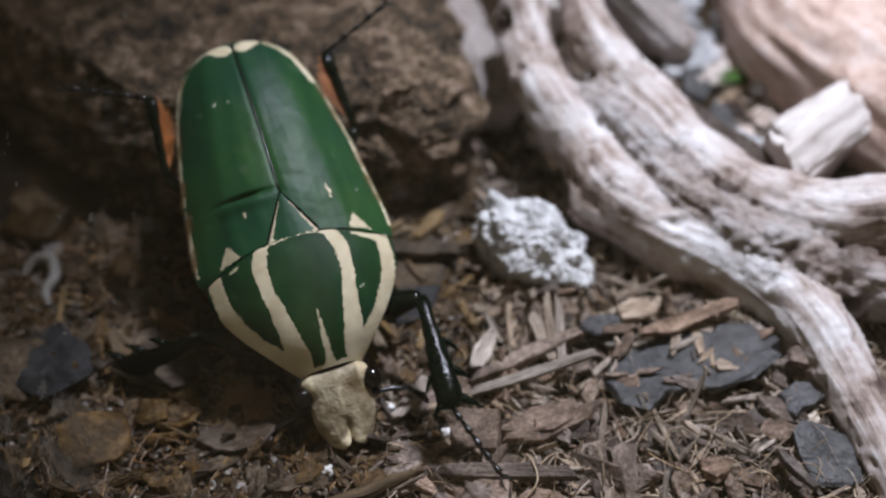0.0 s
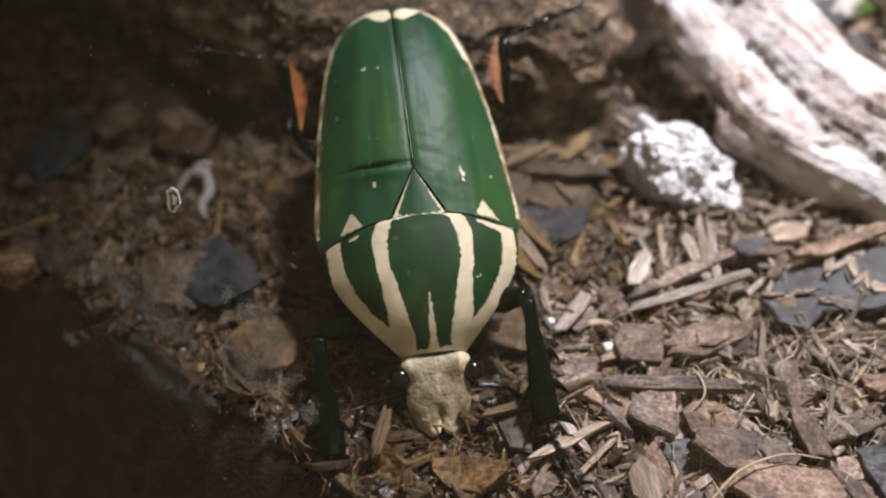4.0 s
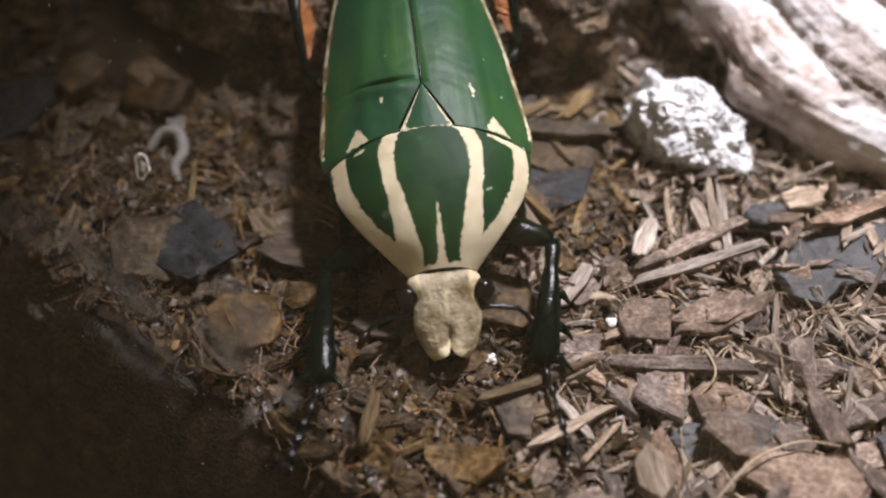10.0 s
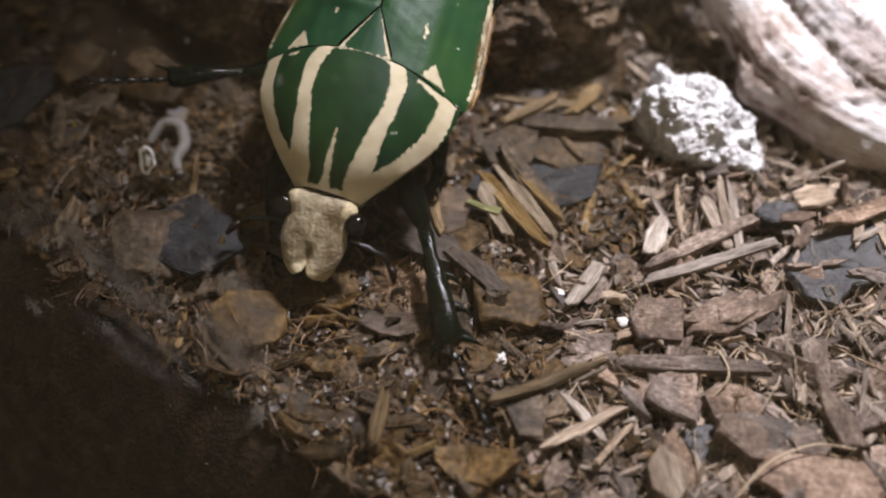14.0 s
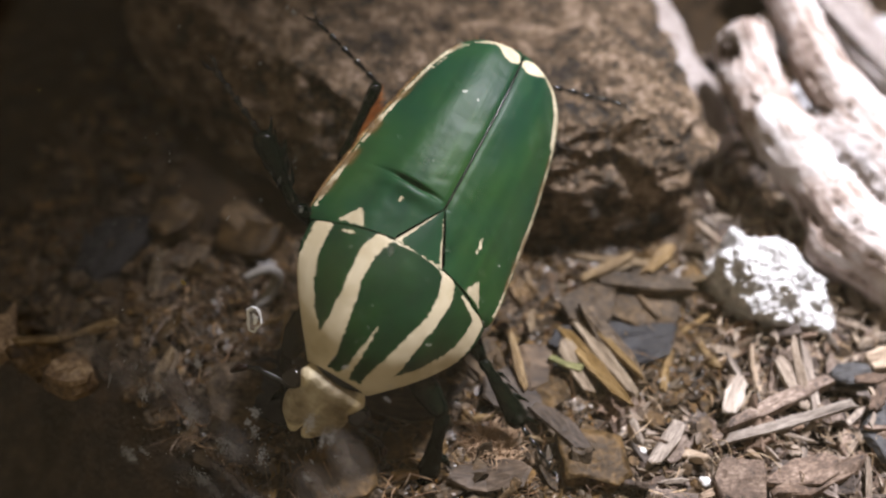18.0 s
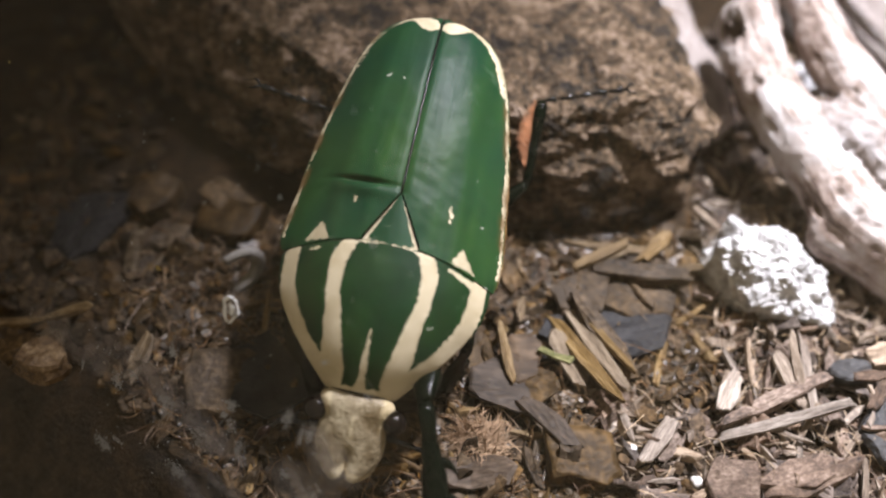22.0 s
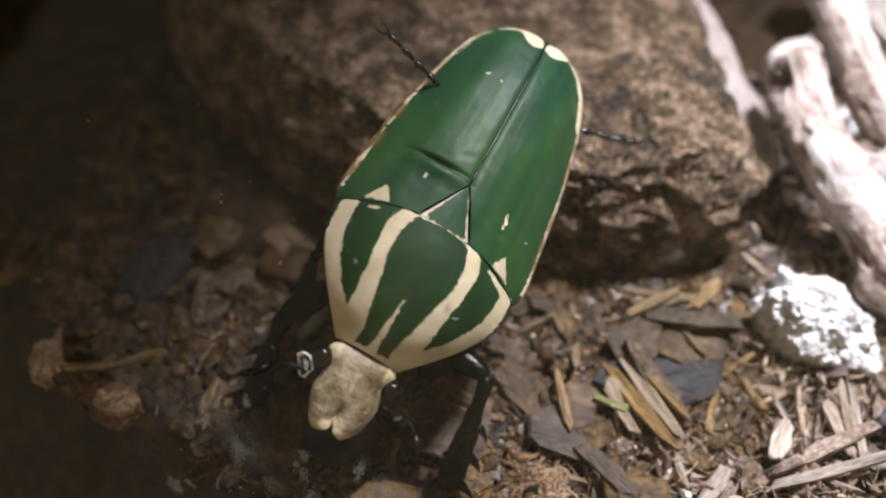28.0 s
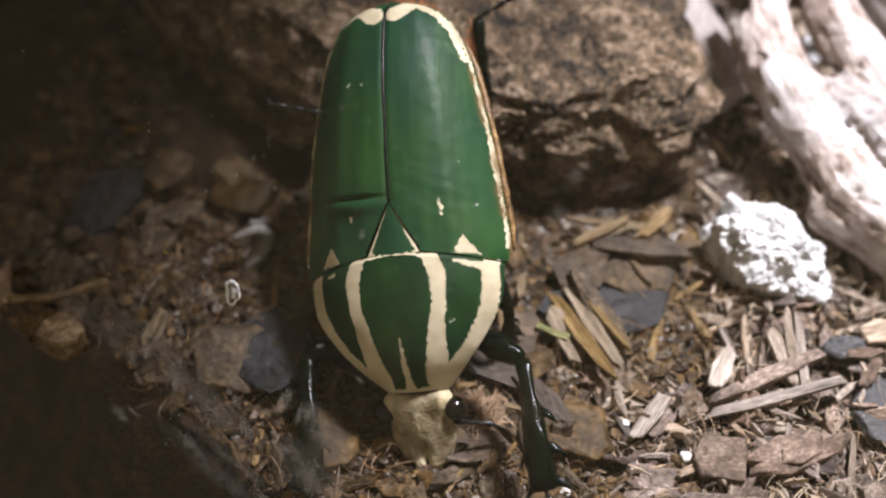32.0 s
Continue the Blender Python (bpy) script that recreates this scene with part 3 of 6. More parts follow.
CRAWL = [
    (0, 0.51, 9.94, 2.59, 198.4, -22.8, 1.8),
    (0.5, 0.50, 9.90, 2.64, 197.6, -22.9, -2.1),
    (1, 0.36, 9.55, 2.74, 192.8, -24.8, -1.4),
    (1.5, 0.26, 9.14, 2.74, 189.0, -26.1, -2.0),
    (2, 0.03, 9.24, 2.51, 185.6, -23.6, -3.4),
    (2.5, -0.46, 9.65, 2.31, 181.5, -15.1, 3.6),
    (3, -0.50, 9.57, 2.44, 180.1, -17.9, 5.5),
    (3.5, -0.48, 9.62, 2.36, 179.9, -15.1, 4.4),
    (4, -0.01, 8.95, 2.41, 187.0, -21.8, -0.1),
    (4.5, 0.28, 9.31, 2.26, 195.8, -14.6, 2.4),
    (6.5, 0.61, 9.23, 2.57, 205.7, -21.7, -9.8),
    (7, 0.15, 9.38, 2.50, 191.6, -20.4, -7.1),
    (7.5, -0.07, 9.88, 2.47, 188.7, -18.4, -1.4),
    (8, -0.17, 9.99, 2.60, 187.2, -21.0, -0.9),
    (8.5, -0.48, 10.13, 2.40, 176.6, -15.6, 2.3),
    (9, -0.32, 10.37, 2.57, 179.9, -11.5, 4.4),
    (9.5, -0.00, 10.08, 2.30, 180.3, -10.5, 0.5),
    (10, 0.21, 9.97, 2.25, 186.0, -12.1, 0.4),
    (10.5, 0.22, 9.92, 2.24, 186.8, -12.4, 0.6),
    (11, 0.33, 9.61, 2.33, 189.3, -16.7, -4.2),
    (11.5, 0.40, 9.27, 2.34, 193.6, -17.0, -2.6),
    (12, 0.27, 9.68, 2.19, 190.5, -13.1, -1.5),
    (12.5, -0.41, 9.93, 2.12, 178.9, -11.5, 4.0),
    (13, -0.51, 9.95, 2.29, 169.4, -16.4, -1.3),
    (13.5, -0.52, 10.33, 2.61, 160.8, -19.7, -2.2),
    (14, -0.44, 10.74, 2.75, 160.9, -18.3, -3.6),
    (14.5, -0.20, 11.00, 2.97, 163.6, -9.0, -9.1),
    (16.5, -0.73, 10.22, 3.10, 155.8, -22.7, -18.6),
    (17, -1.06, 9.75, 2.84, 154.1, -21.6, -27.0),
    (17.5, -1.35, 9.71, 2.93, 153.7, -22.8, -18.4),
    (18, -0.83, 9.71, 3.08, 151.3, -19.5, -30.7),
    (18.5, -1.02, 9.69, 3.00, 148.3, -20.9, -31.2),
    (19, -1.70, 9.24, 2.45, 140.0, -33.6, -29.8),
    (19.5, -1.82, 9.28, 2.70, 144.3, -30.1, -16.8),
    (20, -1.78, 9.64, 2.84, 146.6, -25.0, -12.9),
    (20.5, -1.58, 9.94, 3.11, 151.9, -21.8, -13.1),
    (21, -1.17, 10.00, 3.10, 160.5, -20.5, -14.6),
    (21.5, -1.21, 9.84, 2.99, 168.0, -21.6, -9.1),
    (22, -1.21, 9.91, 2.94, 169.0, -22.1, -6.0),
    (22.5, -1.37, 9.96, 3.07, 169.4, -20.2, -2.0),
    (23, -1.80, 9.84, 3.13, 153.2, -22.9, -8.2),
    (23.5, -1.82, 9.84, 2.75, 148.9, -26.1, -15.5),
    (24, -1.84, 10.01, 2.97, 149.1, -24.1, 0.7),
    (24.5, -1.60, 10.09, 3.04, 146.9, -19.4, -7.5),
    (25, -1.41, 10.07, 3.36, 143.7, -14.5, -18.8),
    (25.5, -2.96, 10.05, 2.27, 142.1, -28.4, -9.1),
    (26, -3.10, 10.04, 2.29, 141.2, -35.6, 0.3),
    (26.5, -2.85, 9.83, 2.80, 137.6, -28.5, -3.0),
    (28.5, -1.00, 10.65, 3.54, 161.2, -15.7, -26.8),
    (29, -1.19, 10.61, 3.32, 169.1, -18.0, -10.6),
    (29.5, -1.40, 10.09, 3.25, 173.8, -28.7, -0.8),
    (30, -1.48, 9.84, 3.10, 171.2, -31.5, -0.2),
    (30.5, -1.42, 9.84, 2.92, 174.4, -28.8, 4.4),
    (31, -1.58, 9.65, 2.81, 176.3, -25.7, 9.3),
    (31.5, -1.61, 9.68, 2.77, 176.2, -25.6, 10.3),
    (32, -1.32, 9.73, 2.70, 186.7, -30.5, 16.2),
]


# ---- beetle ----
def cream_material(name, green, green2, attr="cream", streak=(1, 0.09, 0.3), fleck=(0.62, 0.74), rough=0.47):
    m, n, l, b = nodes_of(name)
    tc = n.new("ShaderNodeTexCoord")
    at = n.new("ShaderNodeAttribute")
    at.attribute_name = attr
    rag = n.new("ShaderNodeTexNoise")
    rag.inputs["Scale"].default_value, rag.inputs["Detail"].default_value = 1900, 4
    l.new(tc.outputs["Object"], rag.inputs["Vector"])
    add = n.new("ShaderNodeMath")
    add.operation = "MULTIPLY_ADD"
    add.inputs[1].default_value = 0.085
    l.new(rag.outputs["Fac"], add.inputs[0])
    l.new(at.outputs["Fac"], add.inputs[2])
    edge = n.new("ShaderNodeMapRange")
    edge.inputs["From Min"].default_value, edge.inputs["From Max"].default_value = 0.037, 0.048
    l.new(add.outputs[0], edge.inputs["Value"])
    # streaks along the wing case and duller flecks
    mp = n.new("ShaderNodeMapping")
    mp.inputs["Scale"].default_value = streak
    l.new(tc.outputs["Object"], mp.inputs["Vector"])
    st = n.new("ShaderNodeTexNoise")
    st.inputs["Scale"].default_value, st.inputs["Detail"].default_value = 500, 5
    l.new(mp.outputs[0], st.inputs["Vector"])
    fl = n.new("ShaderNodeTexNoise")
    fl.inputs["Scale"].default_value, fl.inputs["Detail"].default_value, fl.inputs["Roughness"].default_value = 160, 8, 0.7
    l.new(tc.outputs["Object"], fl.inputs["Vector"])
    ra = n.new("ShaderNodeValToRGB")
    for e, p, c in zip(ra.color_ramp.elements, (0.35, 0.72), (green, green2)):
        e.position, e.color = p, (*c, 1)
    l.new(st.outputs["Fac"], ra.inputs["Fac"])
    rf = n.new("ShaderNodeValToRGB")
    for e, p, c in zip(rf.color_ramp.elements, fleck, ((0, 0, 0), (1, 1, 1))):
        e.position, e.color = p, (*c, 1)
    l.new(fl.outputs["Fac"], rf.inputs["Fac"])
    dull = n.new("ShaderNodeMixRGB")
    dull.inputs["Color2"].default_value = (0.10, 0.17, 0.10, 1)
    half = n.new("ShaderNodeMath")
    half.operation, half.inputs[1].default_value = "MULTIPLY", 0.5
    l.new(rf.outputs[0], half.inputs[0])
    l.new(half.outputs[0], dull.inputs["Fac"])
    # broad olive and bluish patches, tiny pale specks of dust
    pa = n.new("ShaderNodeTexNoise")
    pa.inputs["Scale"].default_value, pa.inputs["Detail"].default_value = 75, 5
    l.new(tc.outputs["Object"], pa.inputs["Vector"])
    rp = n.new("ShaderNodeValToRGB")
    for e, p, c in zip(rp.color_ramp.elements, (0.36, 0.66), ((0.62, 0.78, 1.0), (1.45, 1.12, 0.75))):
        e.position, e.color = p, (*c, 1)
    l.new(pa.outputs["Fac"], rp.inputs["Fac"])
    tint = n.new("ShaderNodeMixRGB")
    tint.blend_type, tint.inputs["Fac"].default_value = "MULTIPLY", 1.0
    l.new(ra.outputs[0], tint.inputs["Color1"])
    l.new(rp.outputs[0], tint.inputs["Color2"])
    vo = n.new("ShaderNodeTexNoise")
    vo.inputs["Scale"].default_value, vo.inputs["Detail"].default_value = 520, 2
    l.new(tc.outputs["Object"], vo.inputs["Vector"])
    rv = n.new("ShaderNodeMapRange")
    rv.inputs["From Min"].default_value, rv.inputs["From Max"].default_value = 0.735, 0.77
    l.new(vo.outputs["Fac"], rv.inputs["Value"])
    dust = n.new("ShaderNodeMixRGB")
    dust.inputs["Color2"].default_value = (0.34, 0.36, 0.30, 1)
    l.new(rv.outputs[0], dust.inputs["Fac"])
    l.new(tint.outputs[0], dust.inputs["Color1"])
    l.new(dust.outputs[0], dull.inputs["Color1"])
    cr = n.new("ShaderNodeValToRGB")
    for e, p, c in zip(cr.color_ramp.elements, (0.3, 0.7), ((0.40, 0.33, 0.20), (0.68, 0.61, 0.44))):
        e.position, e.color = p, (*c, 1)
    l.new(fl.outputs["Fac"], cr.inputs["Fac"])
    mix = n.new("ShaderNodeMixRGB")
    l.new(edge.outputs[0], mix.inputs["Fac"])
    l.new(dull.outputs[0], mix.inputs["Color1"])
    l.new(cr.outputs[0], mix.inputs["Color2"])
    # brown along the very margin
    am = n.new("ShaderNodeAttribute")
    am.attribute_name = "margin"
    mix2 = n.new("ShaderNodeMixRGB")
    mix2.inputs["Color2"].default_value = (0.125, 0.070, 0.024, 1)
    l.new(am.outputs["Fac"], mix2.inputs["Fac"])
    l.new(mix.outputs[0], mix2.inputs["Color1"])
    l.new(mix2.outputs[0], b.inputs["Base Color"])
    rr = n.new("ShaderNodeMapRange")
    rr.inputs["To Min"].default_value, rr.inputs["To Max"].default_value = rough, 0.62
    l.new(edge.outputs[0], rr.inputs["Value"])
    l.new(rr.outputs[0], b.inputs["Roughness"])
    b.inputs["Specular IOR Level"].default_value = 0.17 if rough < 0.5 else 0.14
    bp = n.new("ShaderNodeBump")
    bp.inputs["Strength"].default_value, bp.inputs["Distance"].default_value = 0.3, 0.0004
    # shallow unevenness that breaks the shine
    uneven, both = n.new("ShaderNodeTexNoise"), n.new("ShaderNodeMath")
    uneven.inputs["Scale"].default_value, uneven.inputs["Detail"].default_value = 260, 5
    l.new(tc.outputs["Object"], uneven.inputs["Vector"])
    both.operation, both.inputs[1].default_value = "MULTIPLY_ADD", 1.3
    l.new(uneven.outputs["Fac"], both.inputs[0])
    l.new(st.outputs["Fac"], both.inputs[2])
    l.new(both.outputs[0], bp.inputs["Height"])
    l.new(bp.outputs[0], b.inputs["Normal"])
    return m


WING = cream_material("green_wing_case", (0.008, 0.043, 0.016), (0.018, 0.068, 0.022))
SHIELD = cream_material("green_shield", (0.0055, 0.028, 0.009), (0.012, 0.048, 0.012), streak=(0.5, 0.35, 0.5), fleck=(0.58, 0.70), rough=0.56)
LEG_M = noisy("dark_green_chitin", [(0.0012, 0.0018, 0.0012), (0.003, 0.0065, 0.003)], 480, 0.12, 0.4, spec=0.10, bump_size=0.0002)
CLUB = noisy("red_chitin", [(0.005, 0.003, 0.002), (0.018, 0.007, 0.004)], 300, 0.3, 0.2, spec=0.2)
EYE_M = noisy("dark_eye", [(0.0015, 0.001, 0.001), (0.004, 0.002, 0.0015)], 200, 0.10, 0.0, spec=0.5)
HAIR = noisy("orange_hair", [(0.30, 0.10, 0.02), (0.55, 0.20, 0.05)], 300, 0.6, 0.2)


def head_material():
    """Dull tan plate, paler cream on the raised corners, dark grime in the wrinkles."""
    m, n, l, b = nodes_of("cream_head")
    tc, at = n.new("ShaderNodeTexCoord"), n.new("ShaderNodeAttribute")
    at.attribute_name = "cream"
    out = []
    for scale, detail in ((230, 6), (900, 4), (120, 3)):
        t = n.new("ShaderNodeTexNoise")
        t.inputs["Scale"].default_value, t.inputs["Detail"].default_value, t.inputs["Roughness"].default_value = scale, detail, 0.65
        l.new(tc.outputs["Object"], t.inputs["Vector"])
        out.append(t.outputs["Fac"])
    tan, pale = n.new("ShaderNodeValToRGB"), n.new("ShaderNodeValToRGB")
    for ramp, stops in ((tan, ((0.38, (0.15, 0.11, 0.055)), (0.62, (0.47, 0.405, 0.275)))), (pale, ((0.32, (0.42, 0.33, 0.18)), (0.64, (0.68, 0.60, 0.41))))):
        for e, (p, c) in zip(ramp.color_ramp.elements, stops):
            e.position, e.color = p, (*c, 1)
        l.new(out[0], ramp.inputs["Fac"])
    add, edge = n.new("ShaderNodeMath"), n.new("ShaderNodeMapRange")
    add.operation, add.inputs[1].default_value = "MULTIPLY_ADD", 0.9
    l.new(out[2], add.inputs[0])
    l.new(at.outputs["Fac"], add.inputs[2])
    edge.inputs["From Min"].default_value, edge.inputs["From Max"].default_value = 0.72, 0.92
    l.new(add.outputs[0], edge.inputs["Value"])
    mix = n.new("ShaderNodeMixRGB")
    l.new(edge.outputs[0], mix.inputs["Fac"])
    l.new(tan.outputs[0], mix.inputs["Color1"])
    l.new(pale.outputs[0], mix.inputs["Color2"])
    l.new(mix.outputs[0], b.inputs["Base Color"])
    b.inputs["Roughness"].default_value, b.inputs["Specular IOR Level"].default_value = 0.45, 0.35
    bp = n.new("ShaderNodeBump")
    bp.inputs["Strength"].default_value, bp.inputs["Distance"].default_value = 0.7, 0.0005
    l.new(out[1], bp.inputs["Height"])
    l.new(bp.outputs[0], b.inputs["Normal"])
    return m


HEAD_M = head_material()


def capsule(x, y, pts):
    """How far inside a tapering stroke; pts: x, y, half-width."""
    best = -9.0
    for (ax, ay, ar), (bx, by, br) in zip(pts, pts[1:]):
        dx, dy = bx - ax, by - ay
        t = max(0.0, min(1.0, ((x - ax) * dx + (y - ay) * dy) / (dx * dx + dy * dy + 1e-9)))
        best = max(best, ar + (br - ar) * t - math.hypot(x - ax - dx * t, y - ay - dy * t))
    return best


def tri_in(x, y, a, b, c):
    def e(p, q):
        ex, ey = q[0] - p[0], q[1] - p[1]
        return ((x - p[0]) * ey - (y - p[1]) * ex) / math.hypot(ex, ey)
    v = (e(a, b), e(b, c), e(c, a))
    return max(min(v), min(-q for q in v))


def skin(name, nu, nv, fn, material, parent, cream=None, label="", margin=None):
    """A curved plate from fn(u, v) in centimetres, with its pale pattern as an attribute."""
    vs, cs, ms = [], [], []
    for j in range(nv + 1):
        for i in range(nu + 1):
            p = fn(i / nu, j / nv)
            vs.append([c * CM for c in p])
            cs.append(cream(p[0], p[1], i / nu, j / nv) if cream else -1.0)
            ms.append(margin(i / nu, j / nv) if margin else 0.0)
    w = nu + 1
    me = bpy.data.meshes.new(name)
    me.from_pydata(vs, [], [(j * w + i, j * w + i + 1, (j + 1) * w + i + 1, (j + 1) * w + i) for j in range(nv) for i in range(nu)])
    for key, vals in (("cream", cs), ("margin", ms)):
        a = me.attributes.new(key, "FLOAT", "POINT")
        a.data.foreach_set("value", vals)
    me.materials.append(material)
    me.shade_smooth()
    ob = new(name, me)
    ob.parent = parent
    if label:
        tagged(ob, label)
    return ob


beetle = tagged(new("beetle"), "large green flower beetle with cream stripes crawling off the block", "beetle")

WY = [-2.86, -2.83, -2.76, -2.62, -2.4, -2.0, -1.5, -0.8, 0.0, 0.5, 0.75, 0.9]
WX = [0.06, 0.28, 0.52, 0.73, 0.90, 1.06, 1.17, 1.29, 1.38, 1.43, 1.42, 1.36]
ZY = [-2.86, -2.7, -2.4, -2.0, -1.5, -0.8, 0.0, 0.9]
ZC = [-0.62, -0.45, -0.31, -0.19, -0.10, -0.03, 0.0, -0.03]


def wing_z(x, y, side):
    w = max(curve(y, WY, WX), 0.2)
    z = curve(y, ZY, ZC) - curve(y, [-2.86, -2.5, -1.8, 0, 0.9], [0.10, 0.38, 0.6, 0.70, 0.62]) * min(1.0, abs(x) / w) ** 2.3
    z -= 0.03 * math.exp(-(x / 0.035) ** 2) * (1 if y < 0 else 0)
    if side > 0:  # a dented crease beside the small shield
        z -= 0.085 * math.exp(-((y + 0.07 + 0.05 * abs(x)) / 0.030) ** 2) * math.exp(-((abs(x) - 0.5) / 0.32) ** 2)
        z += 0.05 * math.exp(-((y - 0.05 + 0.05 * abs(x)) / 0.09) ** 2) * math.exp(-((abs(x) - 0.5) / 0.32) ** 2)
    z += 0.013 * fbm(x, y, side * 3.0, 1.6, 3) + 0.006 * n3(x * 1.5 + y * 0.8, y * 6 - x * 3, side, 1.4) * math.exp(-((y + 0.1) / 0.5) ** 2) + 0.02 * math.exp(-((abs(x) - 0.55 * w) / 0.16) ** 2)
    return z


def base_y(x):
    return 0.66 + 0.22 * (min(abs(x), 1.4) / 1.33) ** 1.4


def wing_case(side):
    def fn(u, v):
        y = -2.86 + (0.86 + 2.86) * (1 - (1 - v) ** 1.0)
        w = curve(y, WY, WX)
        if y < 0:
            xi = 0.008
        elif y < 0.64:
            xi = 0.01 + 0.37 * y / 0.66
        else:
            xi = min(w - 0.02, 1.33 * ((y - 0.64) / 0.22) ** (1 / 1.4) if y > 0.66 else 0.36)
            xi = max(xi, 0.36)
        if u <= 0.88:
            x = xi + (w - xi) * math.sin(u / 0.88 * math.pi / 2) ** 0.9
            return (side * x, y, wing_z(x, y, side))
        k = (u - 0.88) / 0.12
        return (side * (w - 0.10 * k * w), y, wing_z(w, y, side) - 0.22 * math.sin(k * math.pi / 2))

    def cream(x, y, u, v):
        x = abs(x)
        w = curve(y, WY, WX)
        best = capsule(x, y, [(0.15, -2.62, 0.13), (0.28, -2.70, 0.11), (0.42, -2.73, 0.05), (0.66, -2.6, 0.045 if side < 0 else 0.004), (0.86, -2.35, 0.05 if side < 0 else 0.002), (1.0, -1.9, 0.03 if side < 0 else 0.002)])
        if u > 0.86:
            return best if u < 0.9 else -1.0
        if y < 0.7 and y > -2.5:
            band = (0.022 if side < 0 else 0.016) - abs(w - x - 0.035) + 0.022 * n3(3 + side, y, 0, 1.4)
            best = max(best, band)
        best = max(best, tri_in(x, y, (0.76, 0.73), (1.08, 0.76), (0.90, 0.50)))
        if side < 0:
            best = max(best, capsule(x, y, [(0.63, 0.02, 0.012), (0.66, 0.12, 0.026), (0.66, 0.24, 0.010)]))
        else:
            best = max(best, capsule(x, y, [(0.55, 0.16, 0.02), (0.56, 0.19, 0.02)]))
        return best

    def margin(u, v):
        # bronze-brown rim, breaking through the cream edge in patches
        rim = 0.0 if u < 0.84 else min(1.0, (u - 0.84) / 0.05)
        if 0.62 < u and 0.10 < v:
            worn = max(0.0, min(1.0, 0.30 + 2.2 * n3(v * 13, side * 3, u * 4) + (0.25 if v > 0.6 else 0.0)))
            rim = max(rim, 0.85 * worn * min(1.0, (u - 0.62) / 0.08))
        return rim
    return skin("wing_case", 70, 220, fn, WING, beetle, cream, "glossy green wing case with a cream rear edge", margin)


for side in (1, -1):
    wing_case(side)
# dark seam between the wing cases
bm = bmesh.new()
for j in range(30):
    y0, y1 = -2.8 + j * 0.0933, -2.8 + (j + 1) * 0.0933
    q = [(-0.013, y0), (0.013, y0), (0.013, y1), (-0.013, y1)]
    bm.faces.new([bm.verts.new((x, y, wing_z(0.02, y, -1) + 0.018)) for x, y in q])
bmesh.ops.remove_doubles(bm, verts=bm.verts, dist=0.001)
bmesh.ops.solidify(bm, geom=bm.faces[:], thickness=0.04)
part("seam", bm, BLACK, beetle, "thin black seam", smooth=True)
GOLD = noisy("golden_rim", [(0.03, 0.015, 0.005), (0.16, 0.085, 0.025), (0.42, 0.27, 0.10)], 350, 0.35, 0.4)


def shield_fn(u, v):
    s = u * 2 - 1
    over = 1.12
    s = s * over
    if abs(s) <= 1:
        yb = base_y(s * 1.33)
        w = curve(v, [0, 0.15, 0.35, 0.6, 0.8, 0.93, 1.0], [1.34, 1.33, 1.25, 1.01, 0.75, 0.55, 0.44])
        y = yb + v * (2.46 - 0.03 * s * s - yb)
        z = curve(v, [0, 0.3, 0.6, 0.8, 1.0], [0.03, 0.04, -0.06, -0.22, -0.52]) - curve(v, [0, 0.5, 1], [0.60, 0.52, 0.28]) * abs(s) ** 2.5
        if v < 0.02:
            z -= 0.05
        return (s * w, y, z + 0.01 * fbm(s * w, y, 7, 1.5, 3))
    k = (abs(s) - 1) / (over - 1)
    sg = 1 if s > 0 else -1
    x, y, z = shield_fn((sg / over + 1) / 2, v)
    return (x * (1 - 0.10 * k), y, z - 0.22 * math.sin(k * math.pi / 2))


def shield_cream(x, y, u, v):
    s = abs(u * 2 - 1) * 1.12
    if s > 1.03:
        return -1.0
    ax = abs(x)
    right = x < 0
    b = capsule(ax, y, [(0.40, 0.74, 0.03), (0.50, 0.80, 0.10), (0.57, 1.0, 0.10), (0.56, 1.35, 0.085), (0.50, 1.62, 0.10), (0.47, 1.8, 0.11), (0.43, 2.05, 0.13), (0.36, 2.3, 0.13), (0.33, 2.42, 0.10)])
    b = max(b, capsule(ax, y, [(1.19, 0.90, 0.10), (1.18, 1.2, 0.10), (1.14, 1.4, 0.10), (1.02, 1.68, 0.10), (0.84, 1.95, 0.10), (0.60, 2.22, 0.11), (0.42, 2.40, 0.10)]))
    b = max(b, capsule(ax, y, [(0.62, 2.18, 0.07), (0.48, 2.3, 0.12)]))
    if right:
        b = max(b, capsule(ax, y, [(0.78, 0.83, 0.015), (1.1, 0.92, 0.05)]))
    else:
        b = max(b, capsule(ax, y, [(0.82, 0.86, 0.012), (0.98, 0.90, 0.014)]))
    b = max(b, capsule(x, y, [(0.0, 1.76, 0.004), (0.0, 2.05, 0.032), (0.0, 2.3, 0.045), (0.0, 2.42, 0.07)]))
    if ax < 0.37:
        b = max(b, 0.018 - abs(y - base_y(x) - 0.03))
    return max(b, y - 2.41)


skin("shield", 130, 120, shield_fn, SHIELD, beetle, shield_cream, "dark green neck shield with cream stripes")


def scut_fn(u, v):
    s = u * 2 - 1
    y = 0.02 + v * 0.66 + (0.05 * (1 - s * s) * v)
    return (s * 0.36 * min(1, v + 0.01), y, wing_z(0.3, 0.5, -1) + 0.025 - 0.05 * s * s * v - (0.05 if abs(s) > 0.96 else 0))


def scut_cream(x, y, u, v):
    s = abs(u * 2 - 1)
    b = 0.060 * v - 0.004 - (1 - s) * 0.36 * v
    return max(b if v > 0.05 else -1, v * 0.66 - 0.628)


